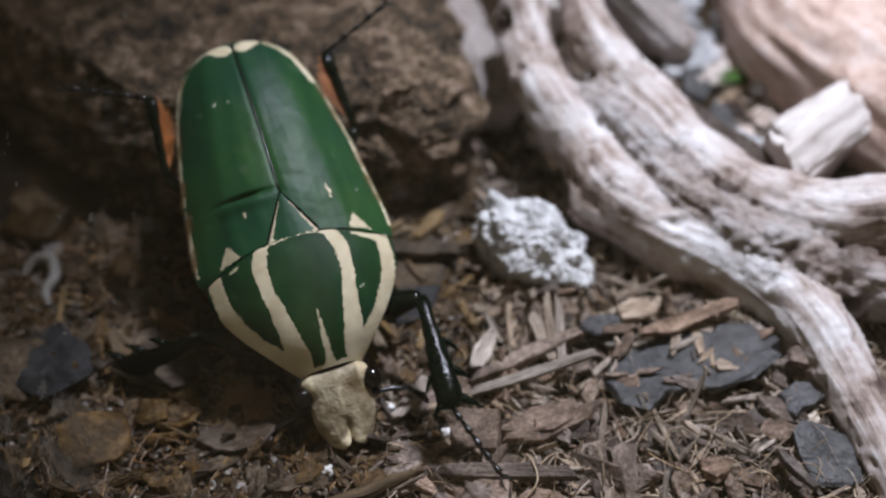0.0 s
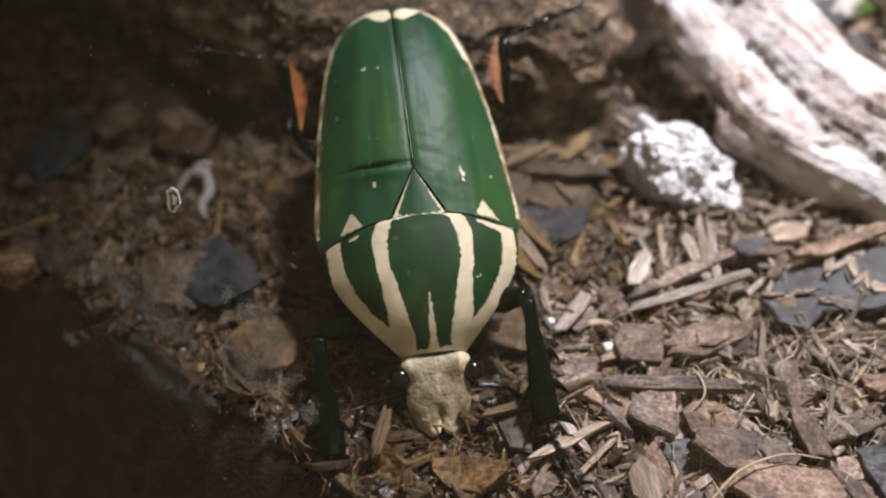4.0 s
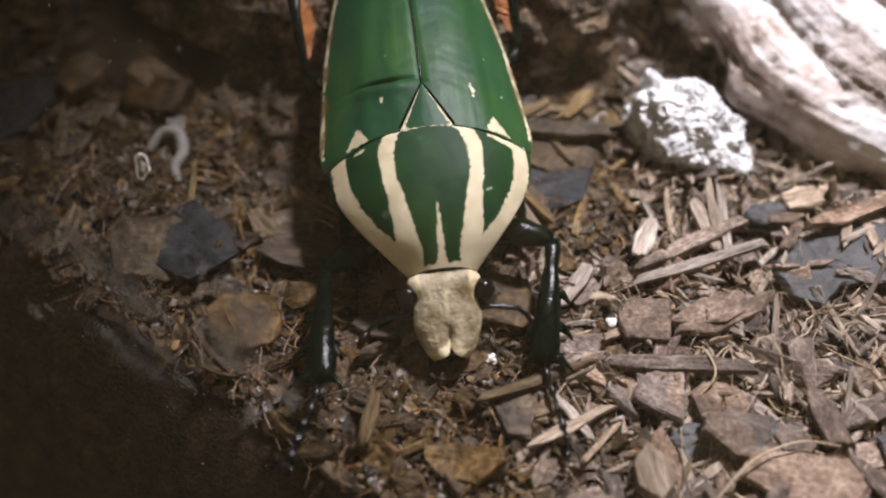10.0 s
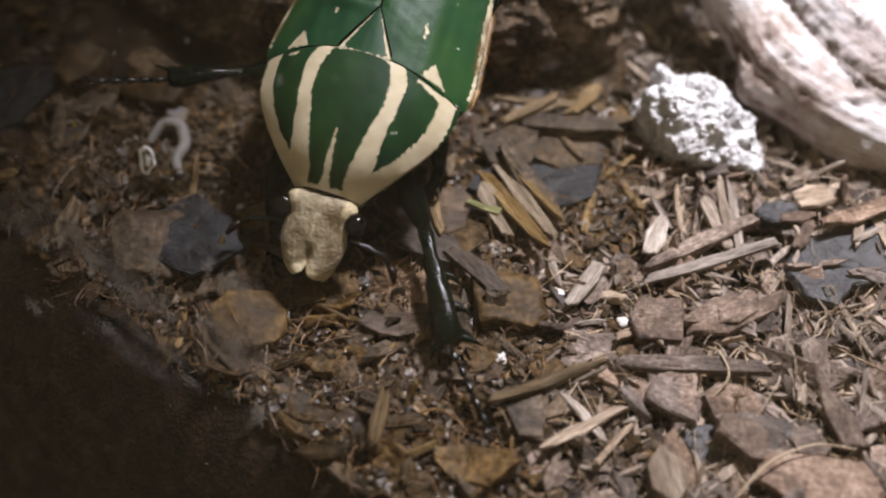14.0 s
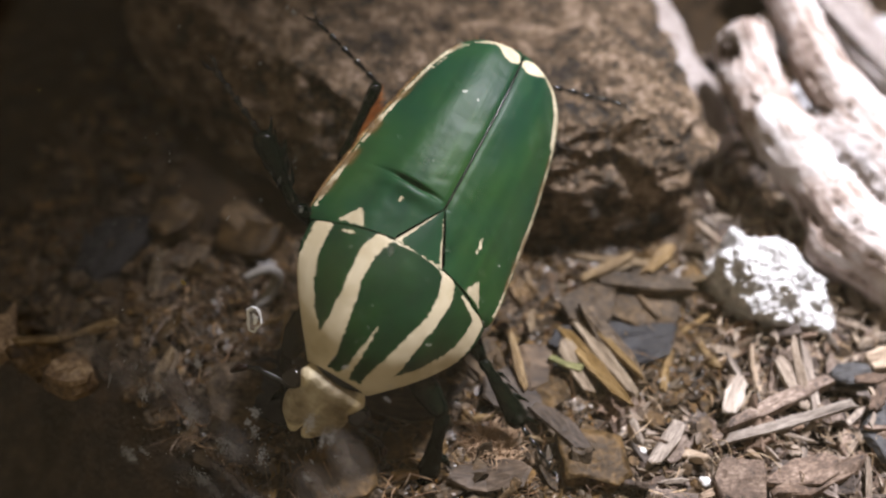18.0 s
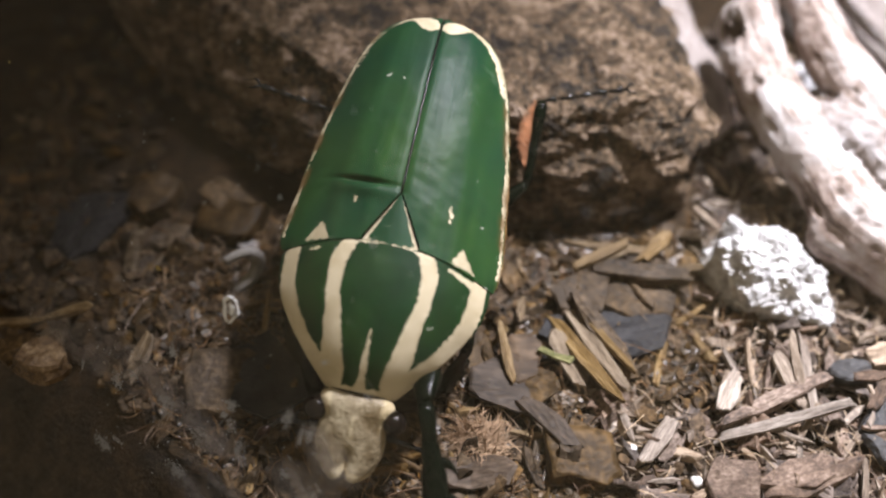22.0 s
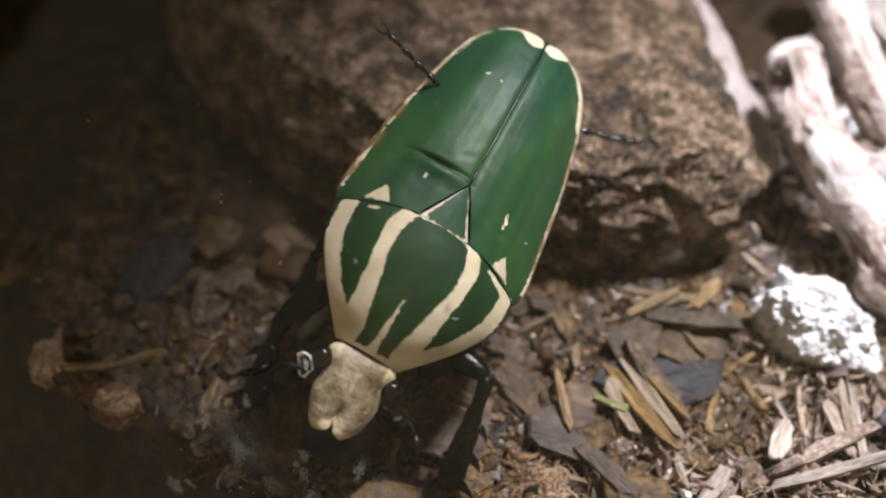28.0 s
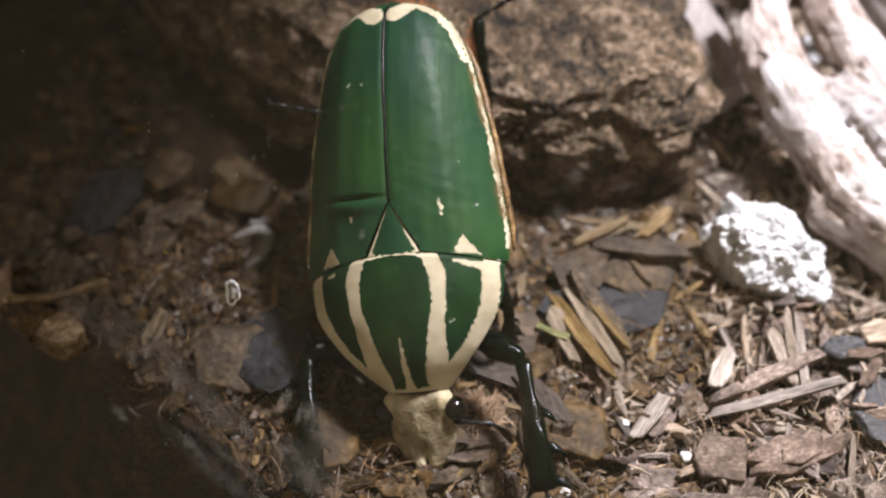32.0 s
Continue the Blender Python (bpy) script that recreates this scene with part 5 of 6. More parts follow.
num = 0
for key, places in CHIPS.items():
    name, mat, thick, n, jag, point, label, cat = KINDS[key]
    for x, y, z, length, width, ang in places:
        num += 1
        r = random.Random(num)
        th = min(thick * r.uniform(0.8, 1.3), max(0.06, width * 0.7))
        me = chip_mesh(name, length * 1.05, width * 1.05, th, n, num, mat, jag, r.uniform(-0.3, 0.5) if key in ("plate", "palechip", "leaf", "dampchip") else 0.0, point, smooth=key in ("stone", "disc"))
        # pieces in the damp, shaded part take the darkened materials
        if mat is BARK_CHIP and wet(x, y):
            me.materials[0] = WET_SHADED_CHIP
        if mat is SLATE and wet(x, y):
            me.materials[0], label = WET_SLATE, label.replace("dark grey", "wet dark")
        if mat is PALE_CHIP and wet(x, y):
            me.materials[0], label = WET_SHADED_PALE, label.replace("pale yellowish", "tan").replace("pale", "damp tan")
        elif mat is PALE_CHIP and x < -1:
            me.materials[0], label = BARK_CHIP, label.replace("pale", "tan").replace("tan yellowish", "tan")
        ob = tagged(new(name, me), label, cat, group="pieces lying in the litter")
        ob.matrix_world = pose(x * CM, y * CM, max(z + 0.06, ground_z(x, y) + th * 0.5 + 0.08) * CM, r.uniform(-9, 9), r.uniform(-9, 9), ang)


rs = random.Random(8)
for i in range(26):
    # scraps lying on the slates
    x, y = rs.uniform(5.1, 7.4), rs.uniform(8.0, 9.2)
    ln = rs.uniform(0.14, 0.6)
    pale = rs.random() < 0.5
    me = chip_mesh("wood_scrap", ln, ln * rs.uniform(0.18, 0.5), 0.05, 7, 900 + i, PALE_CHIP if pale else BARK_CHIP, 0.25, 0.2, 0.2)
    ob = tagged(new("wood_scrap", me), ("pale" if pale else "brown") + " scrap of wood lying on the slate", "wood chip", group="scraps on the slate")
    ob.matrix_world = pose(x * CM, y * CM, 0.285 * CM, rs.uniform(-8, 8), rs.uniform(-8, 8), rs.uniform(0, 360))


def clear_of(x, y):
    """Open ground: not inside the block or under the driftwood."""
    if -5.5 < x < 3.4 and y > 12.0:
        return False
    if (x - 4.2) ** 2 / 0.8 + (y - 10.9) ** 2 / 0.35 < 1:
        return False
    if (x - 6.2) ** 2 / 1.3 + (y - 8.5) ** 2 / 0.3 < 1:
        return False
    return pane_d(x, y) > 0.05


rnd = random.Random(21)
plates = [chip_mesh("bark_chip", rnd.uniform(0.38, 0.85), rnd.uniform(0.18, 0.42), rnd.uniform(0.05, 0.13), 6 + i % 3, 300 + i, BARK_CHIP, 0.26, rnd.uniform(-0.5, 0.6)) for i in range(14)]
# copies coloured darker for damp and for shade
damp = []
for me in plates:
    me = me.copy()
    me.materials[0] = WET_SHADED_CHIP
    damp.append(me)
damp_sticks = []
sticks = [chip_mesh("wood_splinter", rnd.uniform(0.4, 1.1), rnd.uniform(0.06, 0.15), rnd.uniform(0.04, 0.09), 8, 340 + i, PALE_CHIP, 0.2, rnd.uniform(-0.2, 0.3), 0.3) for i in range(12)]
for i in range(470):
    for _ in range(30):
        x, y = rnd.uniform(-3.5, 8.5), rnd.uniform(4.8, 12.5)
        if clear_of(x, y):
            break
    stick = rnd.random() < 0.56
    damp_shaded_here = wet(x, y)
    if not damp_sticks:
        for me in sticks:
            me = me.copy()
            me.materials[0] = WET_SHADED_PALE
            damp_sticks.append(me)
    stick = stick and (not damp_shaded_here or rnd.random() < 0.35)
    me = rnd.choice((damp_sticks if damp_shaded_here else sticks) if stick else damp if damp_shaded_here else plates)
    ob = new("wood_splinter" if stick else "bark_chip", me)
    tagged(ob, ("thin damp tan splinter in the litter" if damp_shaded_here else "thin pale splinter in the litter") if stick else "dark damp bark chip in the litter" if damp_shaded_here else "brown bark chip in the litter", "wood chip", group="loose wood chips")
    ob.matrix_world = pose(x * CM, y * CM, (ground_z(x, y) + rnd.uniform(0.05, 0.22)) * CM, rnd.gauss(0, 21), rnd.gauss(0, 21), rnd.uniform(0, 360))


def litter(name, count, region, size, aspect, material, label, seed, lift, thin=None, keep=None):
    r = random.Random(seed)
    vs, fs = [], []
    x0, x1, y0, y1 = region
    for _ in range(count):
        x, y = r.uniform(x0, x1), r.uniform(y0, y1)
        if not clear_of(x, y) or (keep is not None and wet(x, y) != keep) or (thin and r.random() > interp(pane_d(x, y), thin, [0.12, 1.0])):
            continue
        length = size * math.exp(r.gauss(0, 0.4))
        width, th = length * r.uniform(*aspect), size * r.uniform(0.10, 0.3)
        m = Matrix.Translation((x, y, ground_z(x, y) + r.uniform(*lift))) @ Euler((r.gauss(0, 0.35), r.gauss(0, 0.35), r.uniform(0, 6.28))).to_matrix().to_4x4()
        n, k = 6, len(vs)
        for z, f in ((-0.5, 0.85), (0.1, 1.0), (0.5, 0.8)):
            for i in range(n):
                a = 6.283 * i / n
                vs.append(m @ Vector((math.cos(a) * length / 2 * f * r.uniform(0.75, 1.2), math.sin(a) * width / 2 * f * r.uniform(0.75, 1.2), z * th)))
        for g in (0, n):
            fs += [(k + g + i, k + g + (i + 1) % n, k + g + n + (i + 1) % n, k + g + n + i) for i in range(n)]
        fs.append(tuple(k + 2 * n + i for i in range(n)))
    me = bpy.data.meshes.new(name)
    me.from_pydata([v * CM for v in vs], [], fs)
    me.materials.append(material)
    return tagged(new(name, me), label, "litter", kind="stuff")


litter("chip_litter", 4200, (-8, 10, 4.2, 17), 0.30, (0.35, 0.9), BARK_FINE, "small brown bark crumbs covering the soil", 3, (0.0, 0.10), None, False)
litter("damp_litter", 4200, (-8, 10, 4.2, 17), 0.32, (0.35, 0.9), WET_SHADED_FINE, "dark damp bark crumbs covering the soil", 13, (0.0, 0.12), None, True)
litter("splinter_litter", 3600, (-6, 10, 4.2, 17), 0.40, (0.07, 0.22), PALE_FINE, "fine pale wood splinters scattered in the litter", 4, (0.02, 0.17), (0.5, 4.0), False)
litter("damp_splinters", 500, (-6, 4, 4.2, 13), 0.40, (0.07, 0.22), WET_SHADED_PALE, "sparse tan splinters on the damp soil", 14, (0.02, 0.15), (0.5, 3.0), True)
PEAT = noisy("peat", [(0.009, 0.0056, 0.0025), (0.048, 0.029, 0.013), (0.145, 0.091, 0.042)], 200, 0.7, 0.8, vary=0.5, island=True, spec=0.2)
litter("peat_crumbs", 5000, (-9, 3.0, 5.5, 13), 0.22, (0.4, 1.0), PEAT, "dark moist peat crumbs along the glass", 8, (0.02, 0.16), None)
litter("crumb_litter", 9000, (-9, 10, 4.0, 17), 0.13, (0.5, 1.0), BARK_FINE, "fine dark crumbs between the chips", 6, (0.0, 0.12), None, False)


def fibres(name, count, region, material, label, seed, damp):
    """Thin bent strands and hair roots caught in the litter, one joined mesh."""
    r = random.Random(seed)
    vs, fs = [], []
    while count > 0:
        count -= 1
        x, y = r.uniform(region[0], region[1]), r.uniform(region[2], region[3])
        if not clear_of(x, y) or wet(x, y) != damp:
            continue
        a, bend, length, w = r.uniform(0, 6.28), r.gauss(0, 0.5), 0.45 * math.exp(r.gauss(0, 0.45)), math.exp(r.gauss(-4.75, 0.35))
        z, rise = ground_z(x, y) + r.uniform(0.06, 0.22), r.gauss(0.02, 0.09)
        k = len(vs)
        for i in range(5):
            for q in range(3):
                b = 2.09 * q
                f = w * (1.0, 1.0, 0.9, 0.7, 0.25)[i]
                vs.append((x - math.sin(a) * math.cos(b) * f, y + math.cos(a) * math.cos(b) * f, z + math.sin(b) * f))
            x, y, z, a = x + math.cos(a) * length / 4, y + math.sin(a) * length / 4, z + rise * (1, 0.4, -0.6, -0.8, 0)[i], a + bend
        fs += [(k + 3 * i + q, k + 3 * i + (q + 1) % 3, k + 3 * i + 3 + (q + 1) % 3, k + 3 * i + 3 + q) for i in range(4) for q in range(3)]
    me = bpy.data.meshes.new(name)
    me.from_pydata([(p * CM, q * CM, h * CM) for p, q, h in vs], [], fs)
    me.materials.append(material)
    return tagged(new(name, me), label, "litter", kind="stuff")


DAMP_ROOT = noisy("damp_fibre", [(0.035, 0.016, 0.006), (0.14, 0.075, 0.032), (0.34, 0.24, 0.125)], 200, 0.5, 0.3, vary=0.5, island=True)
DRY_ROOT = noisy("dry_fibre", [(0.12, 0.075, 0.04), (0.30, 0.22, 0.14), (0.52, 0.44, 0.33)], 200, 0.6, 0.3, vary=0.4, island=True)
WET_CRUMB = noisy("wet_peat", [(0.007, 0.0042, 0.0018), (0.052, 0.032, 0.014), (0.20, 0.130, 0.061)], 190, 0.34, 0.8, vary=0.55, island=True, spec=0.6)
fibres("damp_fibres", 2600, (-5, 3.2, 4.4, 12), DAMP_ROOT, "thin reddish root fibres on the damp soil", 51, True)
fibres("dry_fibres", 1900, (0.5, 9.5, 4.4, 12), DRY_ROOT, "thin straw-coloured fibres among the chips", 52, False)
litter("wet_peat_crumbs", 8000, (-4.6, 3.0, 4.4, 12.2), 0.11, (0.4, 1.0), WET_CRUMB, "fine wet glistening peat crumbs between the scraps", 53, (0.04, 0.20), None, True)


# ---- small things ----
def strand(name, pts, r, material, label, cat):
    P = [Vector(p) for p in pts]
    fine = []
    for i in range(len(P) - 1):
        p0, p1, p2, p3 = P[max(i - 1, 0)], P[i], P[i + 1], P[min(i + 2, len(P) - 1)]
        for k in range(6):
            f = k / 6
            fine.append(0.5 * (2 * p1 + (p2 - p0) * f + (2 * p0 - 5 * p1 + 4 * p2 - p3) * f * f + (3 * p1 - p0 - 3 * p2 + p3) * f ** 3))
    fine.append(P[-1])
    n = len(fine)
    bm = rod(bmesh.new(), fine, [r * (0.55 + 0.45 * math.sin(math.pi * (i + 1) / (n + 1))) for i in range(n)], 7)
    return tagged(part(name, bm, material), label, cat)


STRAW = noisy("root_fibre", [(0.26, 0.19, 0.11), (0.45, 0.36, 0.24)], 300, 0.7, 0.3)
PEEL = noisy("pale_peel", [(0.12, 0.11, 0.10), (0.26, 0.245, 0.22)], 300, 0.6, 0.4)
MOSS = noisy("moss", [(0.05, 0.055, 0.015), (0.13, 0.13, 0.045), (0.27, 0.25, 0.11)], 400, 0.8, 0.8)
LICHEN = noisy("white_pebble", [(0.5, 0.48, 0.45), (0.8, 0.78, 0.74)], 300, 0.5, 0.4)
peel = strand("curled_peel", [(-3.95, 10.75, 0.15), (-3.75, 11.0, 0.3), (-3.5, 10.95, 0.32), (-3.4, 10.65, 0.25), (-3.5, 10.4, 0.18), (-3.42, 10.15, 0.12)], 0.10, PEEL, "curled pale strip of peel on dark soil", "peel")
strand("root_fibre", [(3.4, 4.7, 0.3), (3.7, 5.0, 0.45), (4.1, 5.35, 0.5), (4.7, 5.6, 0.42), (5.2, 5.55, 0.38)], 0.016, STRAW, "thin pale root fibre over bark plates", "root")
strand("root_fibre", [(3.6, 6.3, 0.25), (3.85, 6.55, 0.4), (3.8, 6.9, 0.4), (3.7, 7.1, 0.2)], 0.015, STRAW, "thin curved pale root fibre", "root")
rf = random.Random(77)
for i in range(8):
    x, y = rf.uniform(0.5, 7.5), rf.uniform(5.2, 10.2)
    a, ln = rf.uniform(0, 6.28), rf.uniform(0.5, 1.3)
    pts = [(x + math.cos(a + 0.5 * k * rf.uniform(-1, 1)) * ln * k / 3, y + math.sin(a + 0.4 * k * rf.uniform(-1, 1)) * ln * k / 3, ground_z(x, y) + 0.16 + 0.10 * math.sin(k)) for k in range(4)]
    strand("root_fibre", pts, rf.uniform(0.008, 0.013), STRAW, "thin straw-coloured root fibre in the litter", "root")


def fluff(name, x, y, z, r, n, material, label, cat, seed):
    """A small tangle of short fibres."""
    q = random.Random(seed)
    roots = []
    for _ in range(n):
        d = Vector((q.gauss(0, 1), q.gauss(0, 1), abs(q.gauss(0, 0.35)))).normalized()
        a = Vector((q.gauss(0, 0.3), q.gauss(0, 0.3), q.gauss(0, 0.15))) * r
        roots.append((a, a + d * r * q.uniform(0.3, 1.0), r * 0.035))
    ob = blades(name, roots, material, None, label)
    tagged(ob, label, cat)
    del ob["kind"]
    ob.location = (x * CM, y * CM, z * CM)
    return ob


fluff("fibre_clump", -0.15, 8.05, 0.12, 0.40, 1500, noisy("coir", [(0.20, 0.125, 0.07), (0.42, 0.29, 0.18)], 200, 0.8, 0.3), "tangled tan clump of coconut fibre", "fibre", 1)
for x, y, z, ang in ((0.95, 9.35, 0.32, -15), (1.35, 8.0, 0.25, -40), (6.1, 5.0, 0.2, 10)):
    ob = tagged(new("moss_scrap", chip_mesh("moss_scrap", 0.55, 0.12, 0.05, 7, int(x * 50), MOSS, 0.3, 0.5)), "curled yellow-green scrap of moss on bark", "moss")
    ob.matrix_world = pose(x * CM, y * CM, z * CM, 10, 6, ang)
fluff("moss_tuft", 8.2, 15.0, 0.35, 0.28, 90, noisy("bright_moss", [(0.06, 0.16, 0.02), (0.16, 0.34, 0.06)], 300, 0.8, 0.4), "bright green moss tuft behind the driftwood", "moss", 5)
for i, (x, y, r) in enumerate([(1.05, 7.0, 0.075), (2.7, 7.55, 0.07), (3.4, 5.95, 0.07), (1.9, 8.05, 0.06)]):
    bm = lump(3, lambda p: Vector((p.x * r * 1.2, p.y * r, p.z * r * 0.8)), r * 0.7, 9.0, i * 3.0)
    ob = tagged(part("white_pebble", bm, LICHEN), "tiny white pebble among the chips", "pebble", group="tiny white pebbles")
    ob.location = (x * CM, y * CM, (ground_z(x, y) + 0.16) * CM)
bm = bmesh.new()
bmesh.ops.create_cube(bm, size=1.0)
bmesh.ops.bevel(bm, geom=bm.edges[:], offset=0.07, segments=2, affect="EDGES")
bmesh.ops.subdivide_edges(bm, edges=bm.edges[:], cuts=9, use_grid_fill=True)
for v in bm.verts:
    p = v.co.copy()
    k = 1 - 0.35 * (p.x + 0.5)
    v.co = Vector((p.x * 1.75 + 0.25 * p.y, p.y * 1.0 * (1 - 0.2 * p.x), p.z * 0.75 * k + 0.10 * (abs(p.y) < 0.12)))
    v.co += Vector((0.10 * n3(p.y * 5, p.z * 5, 3), 0, 0)) + p * (0.12 * n3(p.x * 1.5, p.y * 6, p.z * 6) + 0.10 * fbm(p.x, p.y, p.z, 3.0, 4))
ob = tagged(part("bark_piece", bm, GREY_WOOD_FLAT), "pale split block of bark leaning on the log", "bark")
ob.matrix_world = pose(0.0888, 0.1222, 0.0125, 14, -10, 34)
GRAVEL = [noisy("tan_gravel", [(0.25, 0.19, 0.145), (0.54, 0.45, 0.39), (0.76, 0.69, 0.63)], 220, 0.7, 0.8, vary=0.3), noisy("grey_gravel", [(0.18, 0.18, 0.185), (0.43, 0.43, 0.44), (0.68, 0.68, 0.69)], 260, 0.65, 0.8, vary=0.3)]
q = random.Random(404)
for i in range(95):
    x, y = q.uniform(5.7, 9.3), q.uniform(13.2, 18.5)
    if y < 13.9 and x < 6.9:
        x += 1.2
    sx, sy, sz = q.uniform(0.16, 0.42), q.uniform(0.12, 0.28), q.uniform(0.10, 0.22)
    bm = lump(3, lambda p: Vector((p.x * sx, p.y * sy, p.z * sz)), 0.12, 3.5, i * 2.0, 0.05)
    mat = q.randrange(2)
    ob = tagged(part("gravel_stone", bm, GRAVEL[mat], smooth=False), ("tan", "grey")[mat] + " rough gravel stone behind the driftwood", "stone", group="gravel behind the driftwood")
    ob.matrix_world = pose(x * CM, y * CM, (ground_z(x, y) + sz * 0.6 + 0.12) * CM, q.uniform(-20, 20), q.uniform(-20, 20), q.uniform(0, 360))
for x, y, z, sx, sy, ang, mat, label in [(7.6, 15.0, 0.2, 0.9, 0.6, 70, "s", "grey slate piece behind the driftwood"), (7.0, 16.2, 0.2, 0.8, 0.5, 10, "p", "tan stone behind the driftwood"), (6.9, 14.4, 0.3, 0.9, 0.35, 60, "p", "tan bark piece behind the driftwood"), (7.9, 13.9, 0.15, 1.0, 0.4, 100, "s", "grey slate piece behind the driftwood"), (4.9, 16.9, 0.5, 1.1, 0.7, 20, "w", "pale piece of bark beside the branch")]:
    me = chip_mesh("bark_piece", sx, sy, 0.55 if mat == "w" else 0.22, 7, int(x * 37), {"w": GREY_WOOD_FLAT, "s": SLATE, "p": BARK_CHIP}[mat], 0.12)
    ob = tagged(new("bark_piece" if mat != "s" else "slate_piece", me), label, "bark" if mat != "s" else "stone")
    ob.matrix_world = pose(x * CM, y * CM, z * CM, 12, -8, ang)

# ---- the sloping glass front, with dried spots on it ----
m, n, l, b = nodes_of("thin_glass")
tr, gl, mx = n.new("ShaderNodeBsdfTransparent"), n.new("ShaderNodeBsdfGlossy"), n.new("ShaderNodeMixShader")
gl.inputs["Roughness"].default_value = 0.02
mx.inputs[0].default_value = 0.02
l.new(tr.outputs[0], mx.inputs[1])
l.new(gl.outputs[0], mx.inputs[2])
# thin dust film; it also stands in for haze that lifts the darks
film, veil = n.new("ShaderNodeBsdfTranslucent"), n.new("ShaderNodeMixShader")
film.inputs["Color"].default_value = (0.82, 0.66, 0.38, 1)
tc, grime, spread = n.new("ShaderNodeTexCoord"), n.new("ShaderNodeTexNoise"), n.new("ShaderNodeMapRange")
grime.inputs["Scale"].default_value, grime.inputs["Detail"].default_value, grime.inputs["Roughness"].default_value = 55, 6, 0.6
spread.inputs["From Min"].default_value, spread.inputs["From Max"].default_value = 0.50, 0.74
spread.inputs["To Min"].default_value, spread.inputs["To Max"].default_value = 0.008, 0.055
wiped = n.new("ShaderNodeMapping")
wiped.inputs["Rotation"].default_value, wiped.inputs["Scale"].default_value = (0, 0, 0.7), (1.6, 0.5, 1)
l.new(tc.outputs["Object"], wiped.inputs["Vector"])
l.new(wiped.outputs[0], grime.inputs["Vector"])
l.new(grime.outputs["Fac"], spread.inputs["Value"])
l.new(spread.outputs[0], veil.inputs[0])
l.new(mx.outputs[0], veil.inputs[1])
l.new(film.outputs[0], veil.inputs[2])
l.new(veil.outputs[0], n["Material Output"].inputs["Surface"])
GLASS = m
pane = tagged(new("glass_pane"), "slightly dusty, hazy sloping glass front with dried water spots", "glass", kind="structure")
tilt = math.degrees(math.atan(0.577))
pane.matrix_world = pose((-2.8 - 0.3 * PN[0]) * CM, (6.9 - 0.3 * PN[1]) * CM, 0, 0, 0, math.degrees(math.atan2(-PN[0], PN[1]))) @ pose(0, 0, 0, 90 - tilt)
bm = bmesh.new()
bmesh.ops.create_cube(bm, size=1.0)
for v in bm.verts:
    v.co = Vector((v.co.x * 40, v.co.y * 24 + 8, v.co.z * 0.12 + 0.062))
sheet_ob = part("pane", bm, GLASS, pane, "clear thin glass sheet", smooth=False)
sheet_ob.visible_shadow = False


def spot(u, v, sx, sy, kind, seed):
    """A dried mark on the glass: a flaky film of scraps, or a small crystal ring."""
    q = random.Random(seed)
    bm = bmesh.new()
    if kind == "ring":
        pts = [(math.cos(a) * sx * q.uniform(0.6, 1.15), math.sin(a) * sy * q.uniform(0.7, 1.15), 0) for a in [6.283 * i / 11 for i in range(12)]]
        rod(bm, pts, [q.uniform(0.007, 0.022) for _ in range(12)], 6, 0.9)
        rod(bm, [(sx * 0.3, -sy * 0.4, 0), (sx * 0.2, sy * 0.1, 0), (-sx * 0.3, sy * 0.3, 0)], [0.02, 0.03, 0.012], 6, 0.5)
    else:
        for i in range(max(6, int(110 * sx * sy * 90)) if kind == "film" else 1):
            cx, cy = (q.gauss(0, 0.4) * sx, q.gauss(0, 0.4) * sy) if kind == "film" else (0, 0)
            r = math.exp(q.gauss(-4.75, 0.4)) if kind == "film" else max(sx, sy)
            vs = [bm.verts.new((cx + math.cos(6.283 * k / 6) * r * q.uniform(0.5, 1.2) * (sx / max(sx, sy)) ** 0.5, cy + math.sin(6.283 * k / 6) * r * q.uniform(0.5, 1.3) * (sy / max(sx, sy)) ** 0.5, 0)) for k in range(6)]
            bm.faces.new(vs)
        bmesh.ops.solidify(bm, geom=bm.faces[:], thickness=0.006)
    ob = part("dried_spot", bm, {"fleck": FLECK, "ring": CRYSTAL}.get(kind, SPOT), pane, "whitish dried water spot" if kind != "fleck" else "tiny yellow fleck", smooth=False)
    ob.location = (u * CM, v * CM, -0.008 * CM)
    return ob


SPOT = noisy("dried_film", [(0.55, 0.56, 0.58), (0.85, 0.86, 0.88)], 300, 0.6, 0.3)
n, l = SPOT.node_tree.nodes, SPOT.node_tree.links
thin, both = n.new("ShaderNodeBsdfTranslucent"), n.new("ShaderNodeMixShader")
thin.inputs["Color"].default_value = (0.86, 0.88, 0.92, 1)
both.inputs[0].default_value = 0.6
l.new(n["Principled BSDF"].outputs[0], both.inputs[1])
l.new(thin.outputs[0], both.inputs[2])
clear, faint = n.new("ShaderNodeBsdfTransparent"), n.new("ShaderNodeMixShader")
faint.inputs[0].default_value = 0.62
l.new(clear.outputs[0], faint.inputs[1])
l.new(both.outputs[0], faint.inputs[2])
l.new(faint.outputs[0], n["Material Output"].inputs["Surface"])
CRYSTAL = noisy("salt_crystal", [(0.80, 0.82, 0.84), (0.93, 0.94, 0.95)], 500, 0.25, 0.6, spec=0.8)
FLECK = noisy("yellow_fleck", [(0.40, 0.30, 0.08), (0.6, 0.48, 0.16)], 300, 0.6, 0.2)
